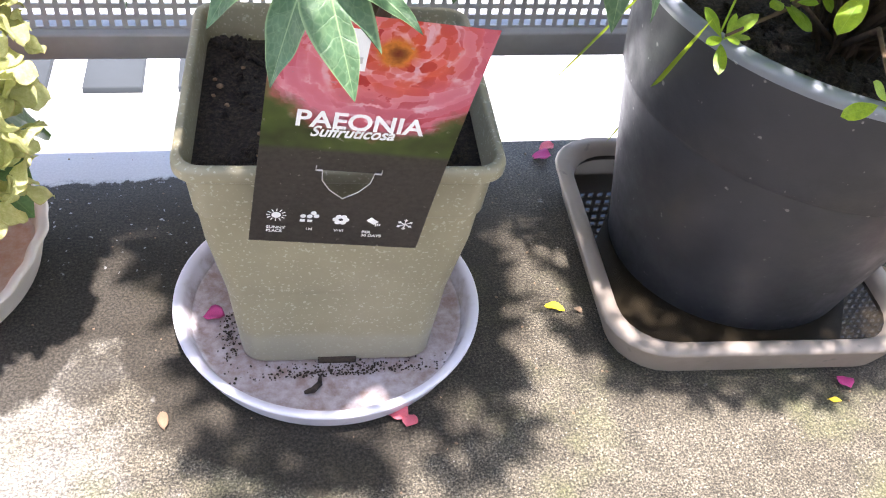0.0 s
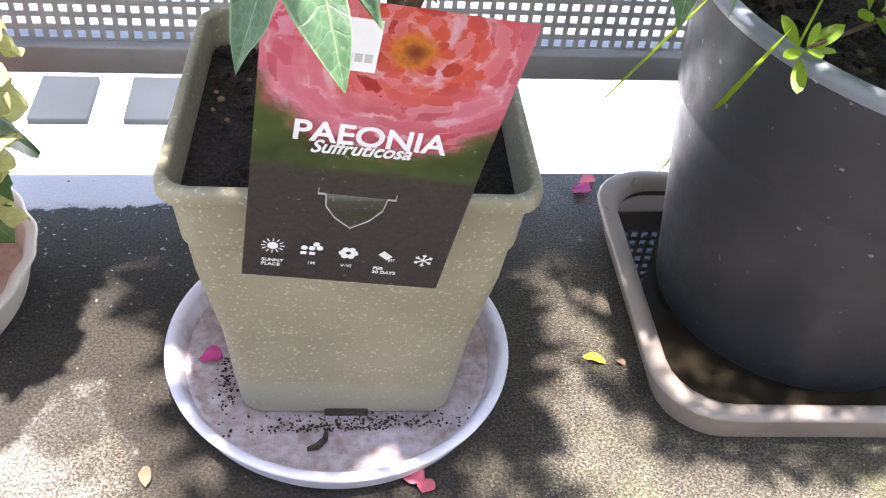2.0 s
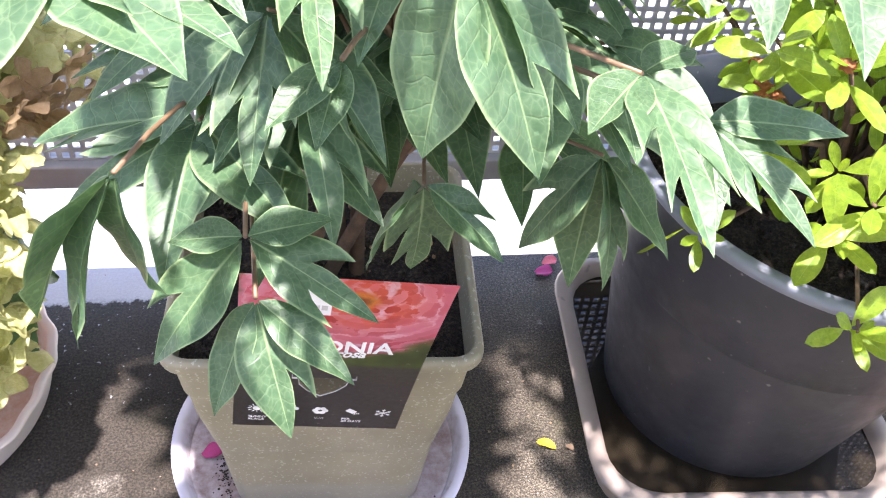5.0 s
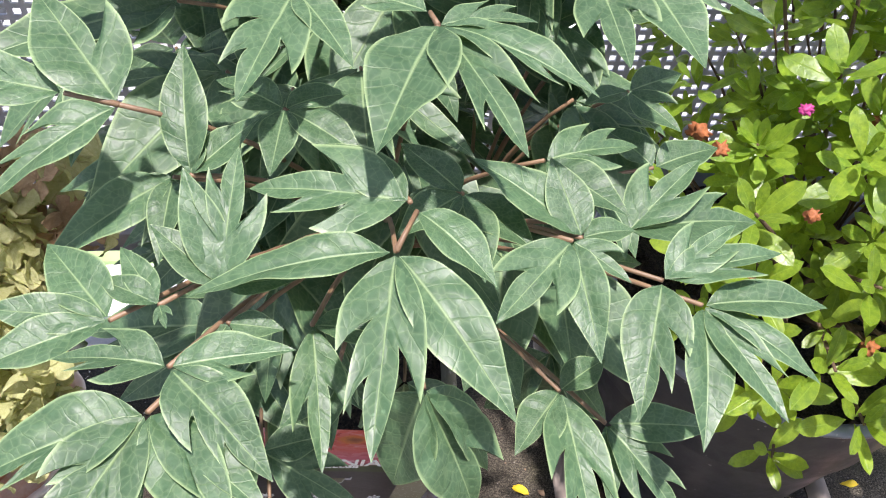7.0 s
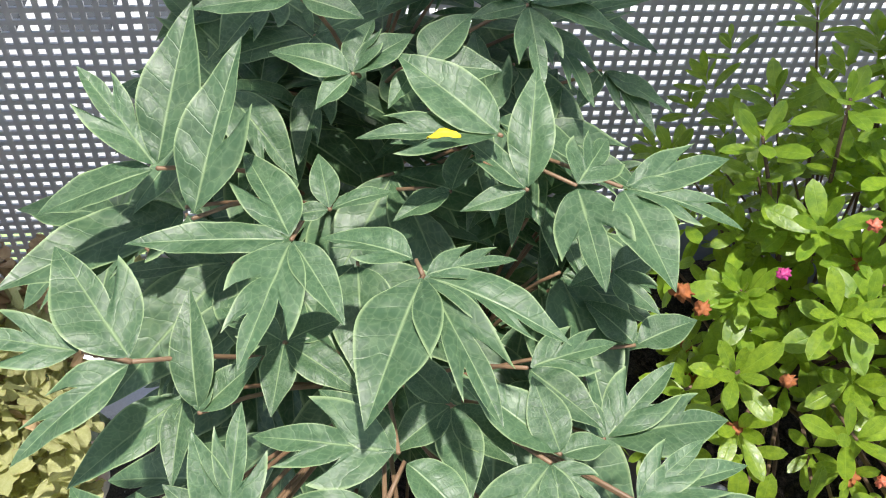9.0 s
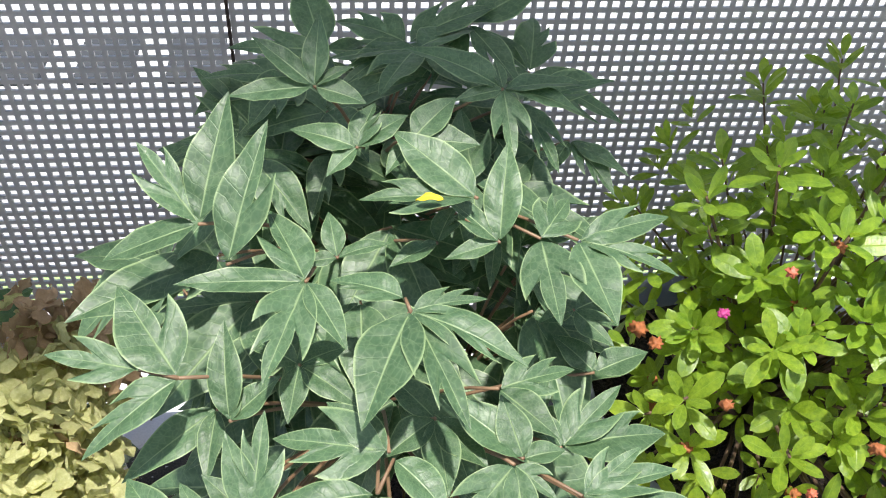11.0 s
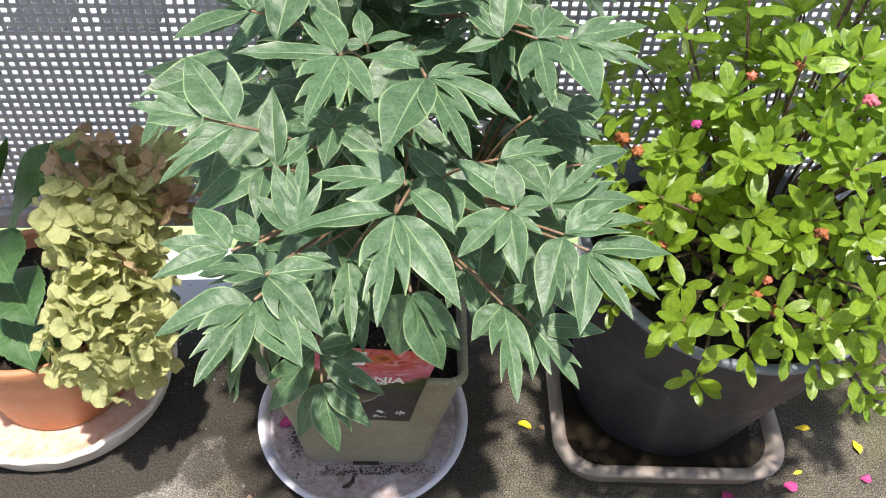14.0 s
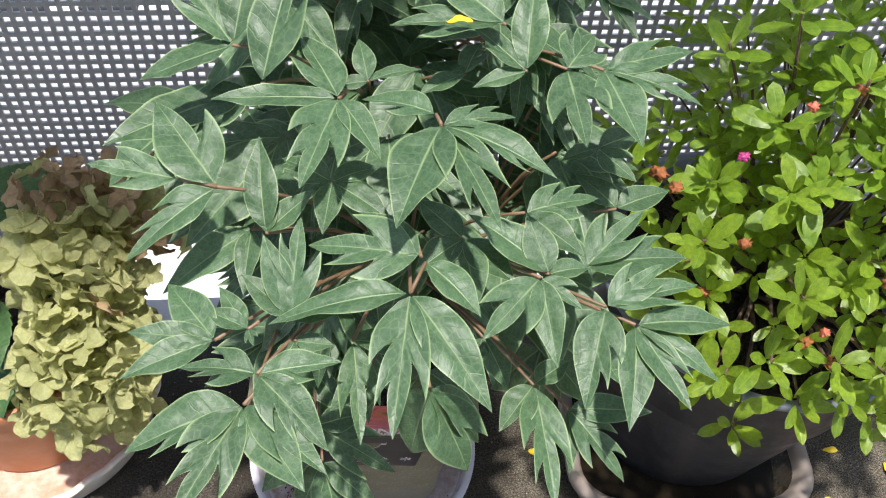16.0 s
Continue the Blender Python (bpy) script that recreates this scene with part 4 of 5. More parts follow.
peony_leaf((0.088, 0.414, 0.585), ((0.132, 0.426, 0.585), 'b', 0.26), ((0.114, 0.381, 0.585), 'n', 0.26))
peony_leaf((0.152, 0.447, 0.550), ((0.186, 0.459, 0.553), 'n', 0.32), ((0.132, 0.472, 0.557), 'n', 0.30))
peony_leaf((0.143, 0.478, 0.570), ((0.161, 0.451, 0.567), 'l', 0.30), ((0.120, 0.471, 0.569), 'n', 0.30), ((0.172, 0.489, 0.571), 'n', 0.28))
peony_leaf((0.007, 0.464, 0.635), ((0.034, 0.473, 0.639), 'n', 0.22), ((0.003, 0.488, 0.645), 'n', 0.25), ((-0.012, 0.462, 0.634), 'n', 0.25))
peony_leaf((0.061, 0.487, 0.620), ((0.051, 0.485, 0.620), 'n', 0.30), ((0.073, 0.517, 0.623), 'r', 0.25), ((0.034, 0.473, 0.619), 'n', 0.25))
peony_leaf((-0.013, 0.416, 0.610), ((0.011, 0.428, 0.611), 'n', 0.28), ((0.015, 0.393, 0.608), 'n', 0.24), ((-0.018, 0.385, 0.607), 'n', 0.24), ((-0.039, 0.434, 0.612), 'l', 0.24))
peony_leaf((-0.046, 0.392, 0.600), ((-0.050, 0.425, 0.630), 'n', 0.20), ((-0.043, 0.404, 0.610), 'n', 0.30), ((-0.022, 0.407, 0.613), 'n', 0.25))
peony_leaf((-0.056, 0.413, 0.580), ((-0.098, 0.378, 0.576), 'n', 0.20), ((-0.060, 0.376, 0.576), 'n', 0.22), ((-0.073, 0.404, 0.579), 'n', 0.25))
peony_leaf((0.054, 0.401, 0.580), ((0.078, 0.372, 0.577), 'n', 0.30), ((0.032, 0.427, 0.583), 'n', 0.30), ((0.057, 0.358, 0.576), 'n', 0.25), ((0.027, 0.382, 0.578), 'n', 0.30))
peony_leaf((0.004, 0.357, 0.530), ((-0.005, 0.332, 0.515), 'n', 0.24), ((-0.019, 0.337, 0.518), 'n', 0.25))
peony_leaf((0.067, 0.380, 0.520), ((0.081, 0.353, 0.507), 'n', 0.30), ((0.056, 0.357, 0.509), 'n', 0.30))
peony_leaf((-0.030, 0.370, 0.449), ((0.018, 0.347, 0.422), 'b', 0.26), ((-0.070, 0.346, 0.404), 'r', 0.26), ((-0.058, 0.372, 0.446), 'n', 0.28), ((0.002, 0.376, 0.450), 'n', 0.28))
peony_leaf((-0.027, 0.354, 0.434), ((-0.048, 0.336, 0.383), 'n', 0.20), ((-0.016, 0.318, 0.390), 'l', 0.24), ((0.008, 0.328, 0.412), 'n', 0.22))
peony_leaf((-0.065, 0.350, 0.495), ((-0.120, 0.376, 0.410), 'n', 0.18), ((-0.105, 0.352, 0.405), 'l', 0.17), ((-0.071, 0.353, 0.420), 'n', 0.22))
peony_leaf((0.029, 0.307, 0.587), ((0.051, 0.283, 0.538), 'l', 0.28), ((0.064, 0.301, 0.540), 'n', 0.22), ((0.018, 0.300, 0.530), 'n', 0.28))
peony_leaf((0.040, 0.415, 0.435), ((0.041, 0.420, 0.362), 'b', 0.26), ((0.013, 0.430, 0.368), 'n', 0.26), ((0.080, 0.400, 0.400), 'l', 0.26))
peony_leaf((0.118, 0.425, 0.440), ((0.118, 0.440, 0.350), 'n', 0.2), ((0.136, 0.398, 0.372), 'l', 0.22), ((0.160, 0.410, 0.385), 'n', 0.24), ((0.085, 0.430, 0.375), 'r', 0.26))
peony_leaf((-0.02, 0.44, 0.50), ((-0.07, 0.42, 0.45), 'l', 0.26), ((-0.03, 0.39, 0.45), 'b', 0.26), ((0.03, 0.40, 0.46), 'r', 0.26))

# leaves deep inside the bush and on its far side
for k in range(64):
    a = rp.uniform(0, 2 * math.pi)
    r = rp.uniform(0.0, 0.125)
    c = Vector((0.03 + r * 1.15 * math.cos(a), 0.53 + r * 0.85 * math.sin(a), rp.uniform(0.42, 0.60) - 0.25 * r))
    tips = []
    n = rp.choice((3, 3, 4))
    head = math.atan2(c.y - 0.56, c.x - 0.03)
    for j in range(n):
        b = head + (j - (n - 1) / 2) * 0.85 + rp.uniform(-0.2, 0.2)
        L = rp.uniform(0.05, 0.085)
        tips.append((c + Vector((L * math.cos(b), L * math.sin(b), -L * rp.uniform(0.1, 0.6))), rp.choice('nnlrb'), rp.uniform(0.2, 0.28)))
    peony_leaf(c, *tips)

# the crown's far, upper side
for k in range(22):
    c = Vector((rp.uniform(-0.085, 0.155), rp.uniform(0.525, 0.66), rp.uniform(0.545, 0.635)))
    c.z -= 0.35 * max(0, abs(c.x - 0.03) - 0.06)
    tips = []
    turn = rp.uniform(0, 6.28)
    for j in range(4):
        b = turn + j * 1.5 + rp.uniform(-0.3, 0.3)
        L = rp.uniform(0.045, 0.075)
        tips.append((c + Vector((L * math.cos(b), L * math.sin(b), L * rp.uniform(-0.5, 0.25))), rp.choice('nlrb'), rp.uniform(0.2, 0.27)))
    peony_leaf(c, *tips)

for k in range(16):
    c = Vector((rp.uniform(-0.05, 0.13), rp.uniform(0.56, 0.665), rp.uniform(0.585, 0.655)))
    c.z -= 0.5 * max(0, abs(c.x - 0.04) - 0.05)
    turn = rp.uniform(0, 6.28)
    peony_leaf(c, *[(c + Vector((0.06 * math.cos(turn + j * 1.4), 0.06 * math.sin(turn + j * 1.4), rp.uniform(-0.03, 0.02))), rp.choice('nlrb'), rp.uniform(0.2, 0.26)) for j in range(4)])

# ---- the azalea ----
azalea = thing("azalea", pose(0, 0, 0), "dense azalea shrub with small bright green leaves in a round planter", "plant")
ra = random.Random(23)
AZ_LEAF = [mesh_of("leaf", blade(w, [], [], 8, f, d, 0.01, 0.2, 2, s)) for w, f, d, s in ((0.175, 0.25, 0.12, 0), (0.20, 0.15, 0.2, 1), (0.155, 0.35, 0.05, 2))]
for me in AZ_LEAF:
    # broadest past the middle, with a blunt end
    for v in me.vertices:
        u = min(1.0, max(0.0, v.co.y))
        if 0 < u < 1:
            old = max(0.05, math.sin(math.pi * u ** 0.8) ** 0.85)
            v.co.x *= min(3.0, math.sin(math.pi * u ** 1.35) ** 0.55 / old) * 1.02
AZ_C, AZ_R = Vector((0.425, 0.575, 0.43)), Vector((0.235, 0.185, 0.205))
leaves, twigs = [], bmesh.new()
root = Vector((0.385, 0.615, 0.235))


def rosette(c, axis, size, n):
    """A whorl of leaves at a shoot's end."""
    axis = axis.normalized()
    s = axis.cross(Vector((0.2, 0.9, 0.3))).normalized()
    t = axis.cross(s)
    a0 = ra.uniform(0, 6.28)
    for j in range(n):
        a = a0 + j * 2.4
        tilt = 0.35 + 0.75 * j / n + ra.uniform(-0.12, 0.12)
        d = axis * math.cos(tilt * 1.25) + (s * math.cos(a) + t * math.sin(a)) * math.sin(tilt * 1.25)
        L = size * (0.55 + 0.5 * j / n) * ra.uniform(0.85, 1.15)
        b = c + d * 0.002 - axis * 0.0022 * j
        leaves.append((aim(b, b + d * L, axis + Vector((0, 0, 0.4)), ra.uniform(-0.3, 0.3)), ra.randrange(3)))


shoots = 0
while shoots < 410:
    v = Vector((ra.gauss(0, 1), ra.gauss(0, 1), ra.gauss(0.25, 1))).normalized()
    depth = 1.0 - 0.5 * ra.random() ** 1.4
    bulge = 1 + 0.18 * noise.noise(v * 2.3)
    c = Vector((AZ_C.x + v.x * AZ_R.x * depth * bulge, AZ_C.y + v.y * AZ_R.y * depth * bulge, AZ_C.z + v.z * AZ_R.z * depth * bulge))
    if c.z < 0.32 + 0.4 * max(0, 0.40 - c.x) or c.y > 0.80 or c.x < 0.185:
        continue
    if c.y < 0.53 and c.z < 0.385 and c.x < 0.46:
        continue
    if v.y > 0.3 and ra.random() < 0.6:
        continue
    shoots += 1
    rosette(c, v + Vector((0, -0.15, 0.75)), ra.uniform(0.022, 0.033), ra.choice((7, 8, 9, 10)))
    if shoots % 4 == 0:
        fork = root.lerp(c, 0.45) + Vector((ra.uniform(-0.02, 0.02), ra.uniform(-0.02, 0.02), 0.02))
        tube([root + Vector((ra.uniform(-0.02, 0.02), ra.uniform(-0.02, 0.02), -0.01)), fork, fork.lerp(c, 0.6) + Vector((0, 0, 0.008)), c], [0.0018, 0.0013, 0.0010, 0.0007], 5, twigs)
# shoots that hang over the lip
for c, ax in (((0.287, 0.425, 0.315), (-0.1, -0.6, 0.5)), ((0.45, 0.42, 0.285), (0.2, -0.6, 0.1)), ((0.48, 0.41, 0.30), (0.2, -0.6, 0.2)),
              ((0.245, 0.41, 0.42), (-0.3, -0.5, 0.6)), ((0.30, 0.395, 0.40), (0, -0.6, 0.6)), ((0.345, 0.39, 0.44), (0, -0.5, 0.7)), ((0.40, 0.395, 0.42), (0, -0.5, 0.7)), ((0.225, 0.44, 0.475), (-0.3, -0.4, 0.7)), ((0.28, 0.42, 0.49), (0, -0.4, 0.8)),
              ((0.215, 0.46, 0.42), (-0.3, -0.4, 0.6)), ((0.25, 0.43, 0.385), (-0.2, -0.5, 0.6)), ((0.205, 0.47, 0.47), (-0.4, -0.3, 0.7)), ((0.27, 0.405, 0.44), (0, -0.5, 0.7)), ((0.31, 0.395, 0.45), (0, -0.5, 0.7)), ((0.36, 0.39, 0.385), (0, -0.6, 0.5)),
              ((0.40, 0.39, 0.365), (0, -0.6, 0.5)), ((0.37, 0.385, 0.475), (0, -0.5, 0.7)),
              ((0.236, 0.525, 0.298), (-0.2, -0.6, 0.7)), ((0.287, 0.545, 0.31), (0.1, -0.7, 0.5)), ((0.290, 0.60, 0.312), (0, -0.7, 0.6)), ((0.325, 0.57, 0.318), (0.2, -0.7, 0.5)),
              ((0.405, 0.435, 0.41), (0, -0.6, 0.6)), ((0.47, 0.43, 0.315), (0.1, -0.7, 0.2)), ((0.335, 0.44, 0.50), (0, -0.5, 0.8)), ((0.375, 0.44, 0.50), (0, -0.5, 0.8)),
              ((0.345, 0.44, 0.55), (0, -0.4, 0.8)), ((0.31, 0.50, 0.60), (0, -0.3, 0.9)), ((0.35, 0.54, 0.64), (0.1, -0.2, 0.9)), ((0.38, 0.56, 0.655), (0.1, -0.2, 0.9)), ((0.28, 0.55, 0.615), (-0.2, -0.2, 0.9)), ((0.24, 0.55, 0.59), (-0.3, -0.2, 0.9)), ((0.44, 0.39, 0.46), (0.1, -0.5, 0.7)), ((0.33, 0.39, 0.41), (0, -0.6, 0.6)), ((0.215, 0.45, 0.515), (-0.3, -0.3, 0.8)), ((0.42, 0.385, 0.42), (0, -0.5, 0.7))):
    low = c[2] < 0.33 and c[1] > 0.5
    rosette(Vector(c), Vector(ax), 0.025 if low else 0.031, 7 if low else 8)
    tube([root, root.lerp(Vector(c), 0.5) + Vector((0, 0, 0.03)), c], [0.0028, 0.0018, 0.001], 5, twigs)
tagged(part("branchwork", twigs, M["wood"], azalea, "thin brown twigs"), kind="stuff")
leaves.sort(key=lambda q: q[0].translation.y + 0.4 * q[0].translation.x)
for m, k in leaves[:290]:
    part("leaf", AZ_LEAF[k], M["azalea"], azalea).matrix_basis = m


def joined(name, source, items, material, parent, label=""):
    """Many alike blades as one mesh."""
    co, fc, uv, n = [], [], [], 0
    for m, k in items:
        me = source[k]
        co += [(m @ v.co)[:] for v in me.vertices]
        fc += [tuple(i + n for i in p.vertices) for p in me.polygons]
        uv += [d.uv[:] for d in me.uv_layers[0].data]
        n += len(me.vertices)
    out = bpy.data.meshes.new(name)
    out.from_pydata(co, [], fc)
    lay = out.uv_layers.new(name="UVMap")
    lay.data.foreach_set("uv", [c for q in uv for c in q])
    out.polygons.foreach_set("use_smooth", [True] * len(out.polygons))
    return tagged(part(name, out, material, parent, label), kind="stuff")


joined("foliage", AZ_LEAF, leaves[290:], M["azalea mass"], azalea, "small bright green leaves deeper in the shrub")


def crumpled(r, seed, squash=0.8):
    """A withered flower: a few curled lobes round one heart."""
    bm = bmesh.new()
    bmesh.ops.create_icosphere(bm, subdivisions=3, radius=r)
    for v in bm.verts:
        d = v.co.normalized()
        v.co *= 0.75 + 0.7 * noise.noise(d * 2.6 + Vector((seed, 0, 0))) + 0.35 * noise.noise(d * 6 + Vector((0, seed, 0)))
        v.co.z *= squash
    return bm


for k, (x, y, z, mat, r) in enumerate(((0.192, 0.49, 0.535, "orange", 0.0063), (0.202, 0.482, 0.53, "orange", 0.0052), (0.258, 0.465, 0.610, "coral", 0.0040), 
                                       (0.234, 0.435, 0.528, "orange", 0.0046), (0.311, 0.398, 0.53, "orange", 0.0052), (0.241, 0.485, 0.553, "pink", 0.0043), (0.329, 0.44, 0.61, "rose", 0.0052), (0.29, 0.40, 0.48, "coral", 0.0040))):
    ob = part("withered_blossom" if mat == "orange" else "bud", crumpled(r, k), M[mat], azalea, {"orange": "withered orange-brown blossom", "coral": "coral pink bud", "pink": "magenta petal", "rose": "faded rosy petal"}[mat])
    ob.matrix_basis = pose(x, y, z)

for k in range(12):
    m = leaves[(k * 83 + 31) % 900][0]
    ob = part("withered_blossom", crumpled(ra.uniform(0.004, 0.0065), 20 + k), M["orange"], azalea, "withered orange-brown blossom")
    ob.matrix_basis = Matrix.Translation(m.translation)

# long grass blades growing out of the round planter
for a, b, lift in (((0.215, 0.51, 0.318), (0.258, 0.70, 0.085), 0.0), ((0.196, 0.56, 0.315), (0.189, 0.70, 0.143), 0.0), ((0.250, 0.56, 0.26), (0.236, 0.52, 0.36), 0.0)):
    gb = blade(0.007, [], [], 10, 0.3, 0.0, 0.0, 0.0, 1)
    ob = part("grass_blade", gb, M["azalea"], azalea)
    ob.matrix_basis = aim(a, b, (0, 0, 1))

# ---- the hydrangea ----
hyd = thing("hydrangea", pose(0, 0, 0), "potted hydrangea with fading lime green flower heads", "plant")
rh = random.Random(5)


def floret_mesh(seed):
    rnd = random.Random(seed)
    co, fc, uv, n = [], [], [], 0
    for k in range(4):
        bm = blade(0.46, [], [], 10, rnd.uniform(-0.25, 0.6), rnd.uniform(-0.7, 0.4), 0.09, 0.1, 4, seed + k)
        me = mesh_of("tmp", bm)
        m = Matrix.Rotation(k * math.pi / 2 + rnd.uniform(-0.2, 0.2), 4, 'Z') @ Matrix.Translation((0, 0.03, 0.03 * (k % 2))) @ Matrix.Rotation(rnd.uniform(0.0, 0.5), 4, 'X') @ Matrix.Scale(rnd.uniform(0.85, 1.1), 4)
        for v in me.vertices:
            # broad and blunt, with a frilled edge
            u = min(1.0, max(0.0, v.co.y))
            if 0 < u < 1:
                v.co.x *= min(2.2, math.sin(math.pi * u ** 1.15) ** 0.5 / max(0.08, math.sin(math.pi * u ** 0.8) ** 0.85))
            v.co.z += 0.05 * math.sin(17 * v.co.x + 9 * u + seed) * abs(v.co.x) + 0.16 * v.co.x * v.co.x
        co += [(m @ v.co)[:] for v in me.vertices]
        fc += [tuple(i + n for i in p.vertices) for p in me.polygons]
        uv += [c for d in me.uv_layers[0].data for c in d.uv]
        n += len(me.vertices)
        bpy.data.meshes.remove(me)
    out = bpy.data.meshes.new("floret")
    out.from_pydata(co, [], fc)
    out.uv_layers.new(name="UVMap").data.foreach_set("uv", uv)
    out.polygons.foreach_set("use_smooth", [True] * len(out.polygons))
    return out


FLORETS = {mat: [floret_mesh(s) for s in range(5)] for mat in ("sepal", "sepal old")}
for cx, cy, cz, rx, rz, count, old in ((-0.258, 0.572, 0.208, 0.055, 0.062, 66, 0.0), (-0.250, 0.588, 0.262, 0.052, 0.05, 46, 0.02), (-0.243, 0.622, 0.312, 0.053, 0.056, 56, 0.10), (-0.200, 0.675, 0.325, 0.045, 0.040, 36, 0.45), (-0.262, 0.66, 0.355, 0.035, 0.025, 16, 0.7)):
    head = part("flower_head", tube(bend((HY[0] + 0.02, HY[1], 0.14), (cx, cy, cz), 0.02), 0.003, 6), M["green stem"], hyd, "round head of lime green and faded florets")
    for k in range(count):
        h = 1 - 2 * (k + 0.5) / count
        a = k * 2.39996
        v = Vector((math.sqrt(1 - h * h) * math.cos(a), math.sqrt(1 - h * h) * math.sin(a), h))
        p = Vector((cx, cy, cz)) + Vector((v.x * rx, v.y * rx, v.z * rz)) * rh.uniform(0.66, 1.14)
        mat = "sepal old" if rh.random() < old else "sepal"
        m = v.to_track_quat('Z', 'Y').to_matrix().to_4x4()
        ob = part("floret", FLORETS[mat][rh.randrange(5)], M[mat], head)
        ob.matrix_basis = Matrix.Translation(p) @ m @ Euler((rh.uniform(-1.0, 1.0), rh.uniform(-1.0, 1.0), rh.uniform(0, 6))).to_matrix().to_4x4() @ Matrix.Scale(rh.uniform(0.0165, 0.0235), 4)

teeth = [(0.2 + 0.09 * i, 0.02) for i in range(8)]
HYD_LEAF = [mesh_of("leaf", blade(0.32, teeth, teeth, 16, 0.2, 0.2 + 0.1 * s, 0.03, 0.5, 3, s)) for s in range(2)]
for k, (base, tip) in enumerate((((-0.36, 0.67, 0.27), (-0.315, 0.66, 0.345)), ((-0.38, 0.66, 0.26), (-0.345, 0.59, 0.30)), ((-0.37, 0.65, 0.22), (-0.33, 0.57, 0.25)), ((-0.37, 0.64, 0.19), (-0.345, 0.555, 0.19)),
                                 ((-0.36, 0.64, 0.17), (-0.33, 0.56, 0.155)), ((-0.30, 0.65, 0.17), (-0.215, 0.605, 0.115)), ((-0.30, 0.66, 0.19), (-0.205, 0.70, 0.13)), ((-0.31, 0.66, 0.16), (-0.265, 0.60, 0.10)),
                                 ((-0.38, 0.68, 0.30), (-0.42, 0.62, 0.36)), ((-0.36, 0.70, 0.28), (-0.30, 0.745, 0.33)), ((-0.40, 0.66, 0.24), (-0.43, 0.57, 0.25)), ((-0.40, 0.65, 0.18), (-0.42, 0.56, 0.17)), ((-0.37, 0.70, 0.30), (-0.36, 0.66, 0.385)))):
    leaf = part("leaf", HYD_LEAF[k % 2], M["hydrangea leaf"], hyd)
    leaf.matrix_basis = aim(base, tip, (0, -0.3, 1), rh.uniform(-0.3, 0.3))
    part("stalk", tube(bend((HY[0], HY[1], 0.14), base, 0.02), 0.002, 6), M["green stem"], leaf)

# ---- fallen petals and crumbs ----
def fallen(name, x, y, z, L, w, mat, turn, label, category, group, seed=0):
    bm = blade(w, [], [], 6, 0.5, 0.2, 0.06, 0.0, 2, seed)
    bmesh.ops.solidify(bm, geom=bm.faces[:], thickness=0.02)
    ob = part(name, bm, M[mat], None)
    ob.matrix_world = pose(x, y, z + 0.0018, 0, 0, turn) @ Matrix.Translation((0, -L / 2, L * 0.08)) @ Matrix.Scale(L, 4)
    return tagged(ob, label, category, group)


for x, y, L, turn in ((0.191, 0.577, 0.021, 50), (0.536, 0.560, 0.018, 80), (0.595, 0.532, 0.022, 0), (0.399, 0.456, 0.011, 70), (0.645, 0.545, 0.016, 20), (0.51, 0.50, 0.012, 100)):
    fallen("yellow_leaf", x, y, 0, L, 0.22, "yellow", turn, "small yellow fallen leaf lying on the concrete", "fallen leaf", "fallen yellow leaves", int(x * 100))
for x, y, L, turn in ((0.416, 0.473, 0.016, 15), (0.495, 0.482, 0.017, 50), (0.521, 0.440, 0.020, 100), (0.590, 0.488, 0.013, 70), (0.585, 0.457, 0.018, 30), (0.233, 0.790, 0.020, 80), (0.535, 0.445, 0.016, 10)):
    fallen("petal", x, y, 0, L, 0.42, "pink", turn, "magenta azalea petal fallen on the concrete", "petal", "fallen petals", int(x * 100))
for x, y, L, turn in ((0.041, 0.477, 0.018, 60), (0.050, 0.470, 0.015, -30), (0.243, 0.806, 0.017, 100)):
    fallen("petal", x, y, 0, L, 0.42, "rose", turn, "rosy wilted petal fallen on the concrete", "petal", "fallen petals", int(x * 100))
fallen("petal", -0.096, 0.583, 0.008, 0.018, 0.45, "pink", 80, "dark pink petal lying in the lilac saucer", "petal", "fallen petals")
fallen("yellow_leaf", 0.054, 0.475, 0.662, 0.014, 0.2, "yellow", 75, "yellow fallen leaf caught on the peony", "fallen leaf", "fallen yellow leaves")
fallen("dry_leaf", -0.132, 0.489, 0, 0.022, 0.18, "dry", 10, "small dry brown leaf on the concrete", "fallen leaf", "dry leaves")
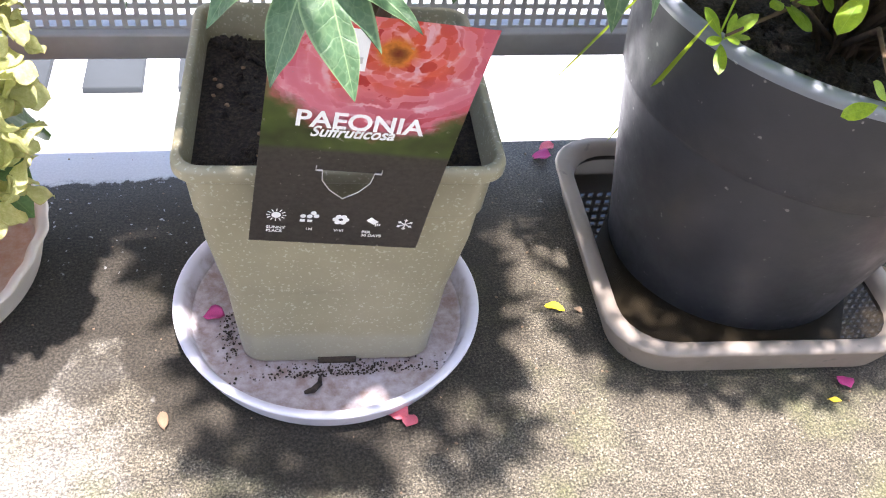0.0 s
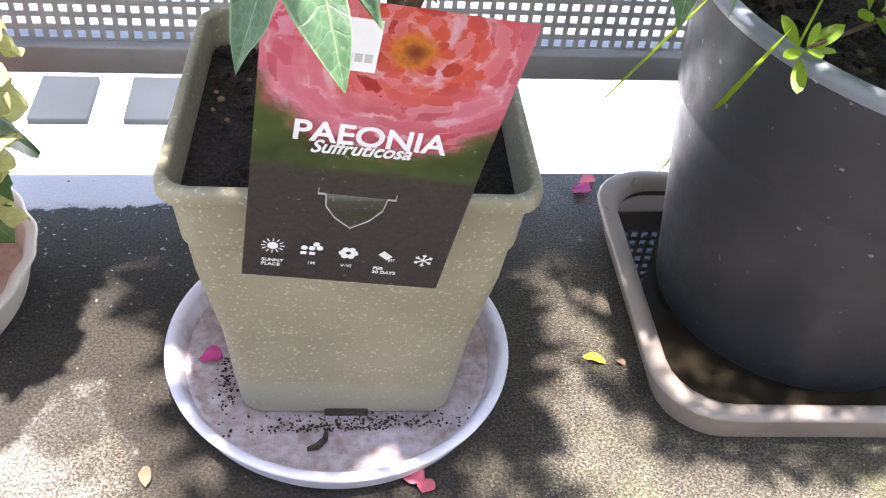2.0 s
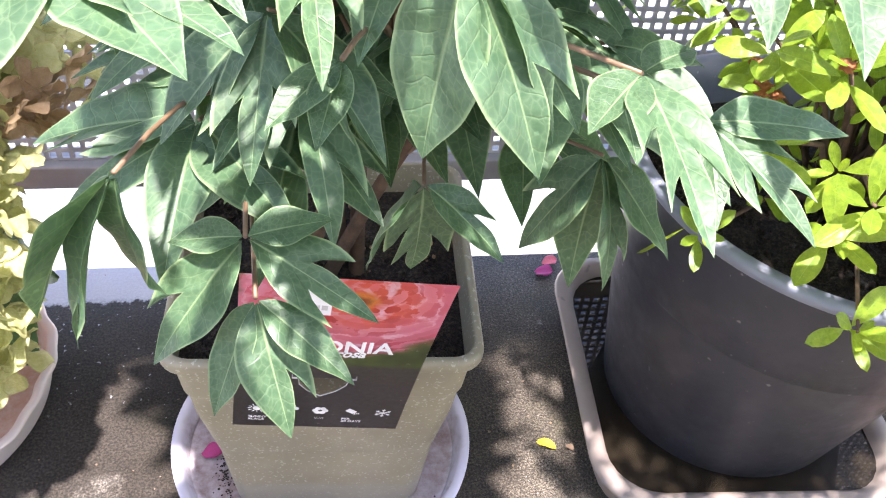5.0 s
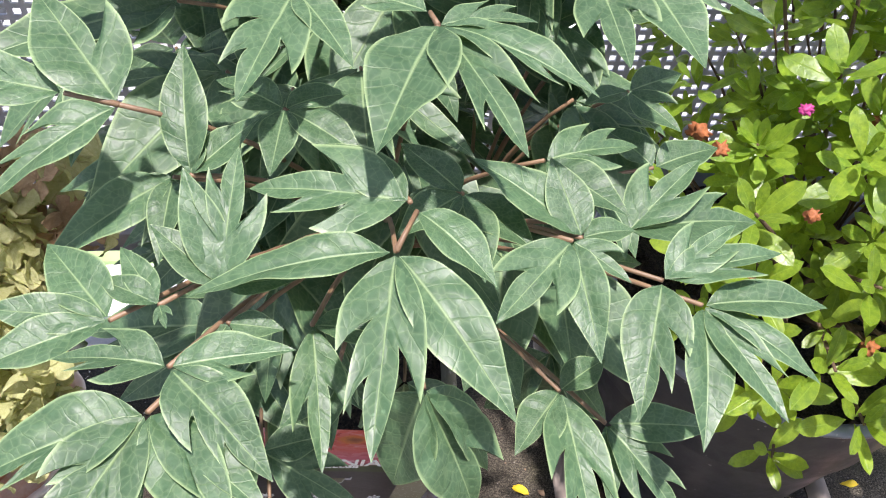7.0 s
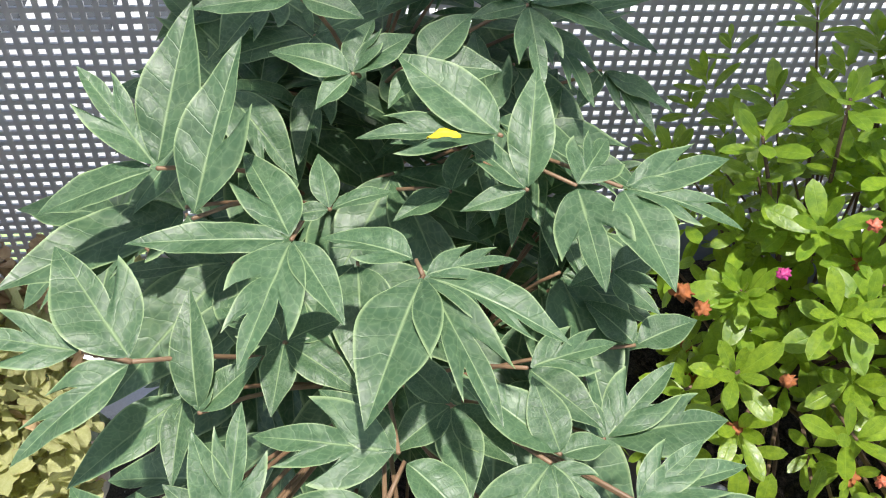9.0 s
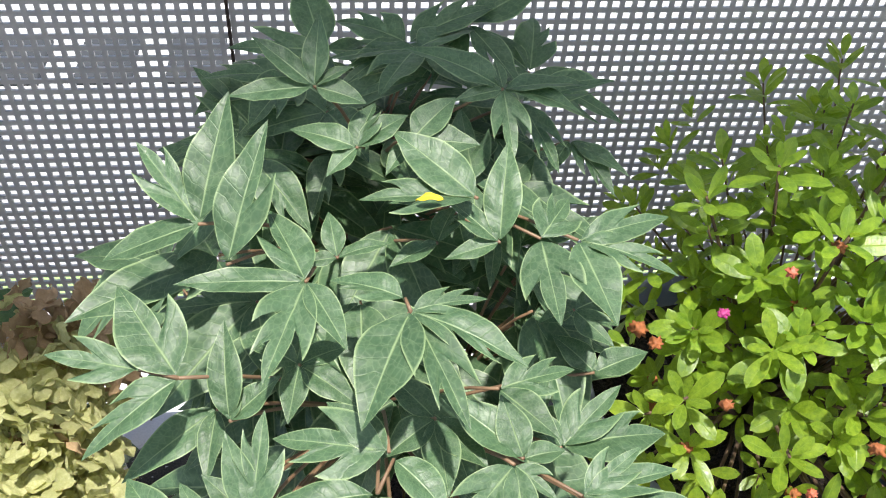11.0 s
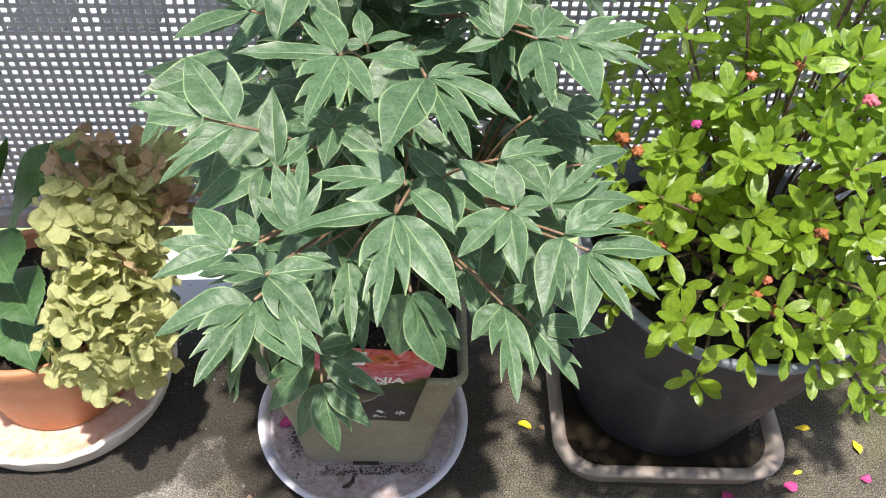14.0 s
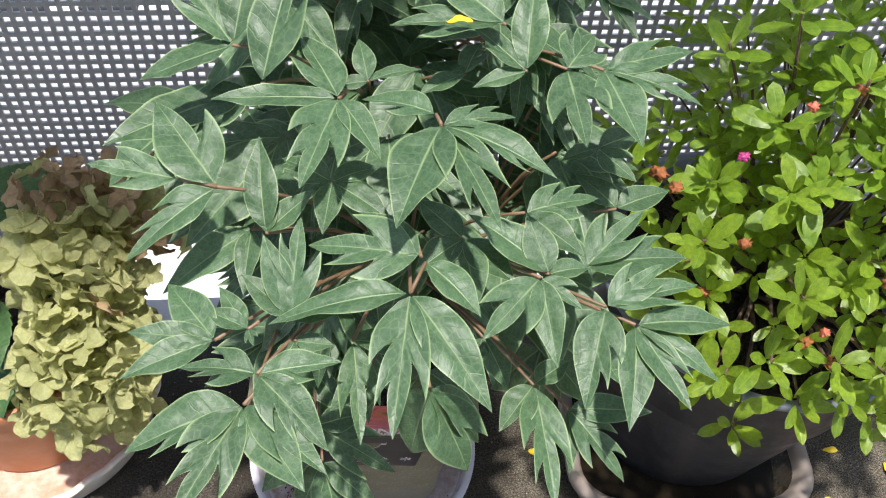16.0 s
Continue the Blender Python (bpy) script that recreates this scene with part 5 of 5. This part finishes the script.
fallen("dry_leaf", 0.514, 0.60, 0, 0.028, 0.2, "dry", 70, "small dry brown leaf on the concrete", "fallen leaf", "dry leaves")
fallen("dry_leaf", 0.495, 0.529, 0, 0.014, 0.3, "dry", 30, "small dry brown leaf on the concrete", "fallen leaf", "dry leaves")
fallen("dry_leaf", 0.212, 0.572, 0, 0.009, 0.35, "dry", 30, "small dry brown leaf on the concrete", "fallen leaf", "dry leaves")
tw = part("bark_scrap", tube([(-0.028, 0.498, 0.0092), (-0.021, 0.499, 0.0105), (-0.016, 0.504, 0.0112), (-0.015, 0.512, 0.0098)], [0.0014, 0.0026, 0.0023, 0.0012], 7), M["crumb"], None)
tagged(tw, "dark curled scrap of bark in the lilac saucer", "bark scrap")


def crumbs(name, count, place, lo, hi, mat, label):
    rnd = random.Random(len(name) + count)
    bm = bmesh.new()
    for _ in range(count):
        x, y, z = place(rnd)
        s = rnd.uniform(lo, hi)
        bmesh.ops.create_icosphere(bm, subdivisions=1, radius=s, matrix=Matrix.Translation((x, y, z + s * 0.4)) @ Matrix.Rotation(rnd.random() * 6, 4, 'Z') @ Matrix.Diagonal((1, rnd.uniform(0.4, 1.5), 0.6, 1)))
    return tagged(part(name, bm, M[mat], None), label, "crumbs", kind="stuff")


crumbs("soil_crumbs", 420, lambda r: (r.gauss(0.0, 0.04), 0.512 + abs(r.gauss(0, 0.009)), 0.0085), 0.0003, 0.0012, "crumb", "dark soil crumbs washed out into the lilac saucer")
crumbs("soil_crumbs", 130, lambda r: (-0.083 + r.gauss(0, 0.004), 0.565 + r.gauss(0, 0.014), 0.0085), 0.0003, 0.0012, "crumb", "dark soil crumbs at the planter's foot")
crumbs("bark_chips", 46, lambda r: (0.003 + r.uniform(-0.085, 0.085), 0.60 + r.uniform(-0.085, 0.085), 0.203), 0.0008, 0.0028, "chip", "pale bark chips on the soil of the square planter")
crumbs("grit", 260, lambda r: (r.uniform(-0.35, 0.7), r.uniform(0.33, 0.81), 0.0), 0.0004, 0.0013, "dry", "fine grit strewn over the concrete")
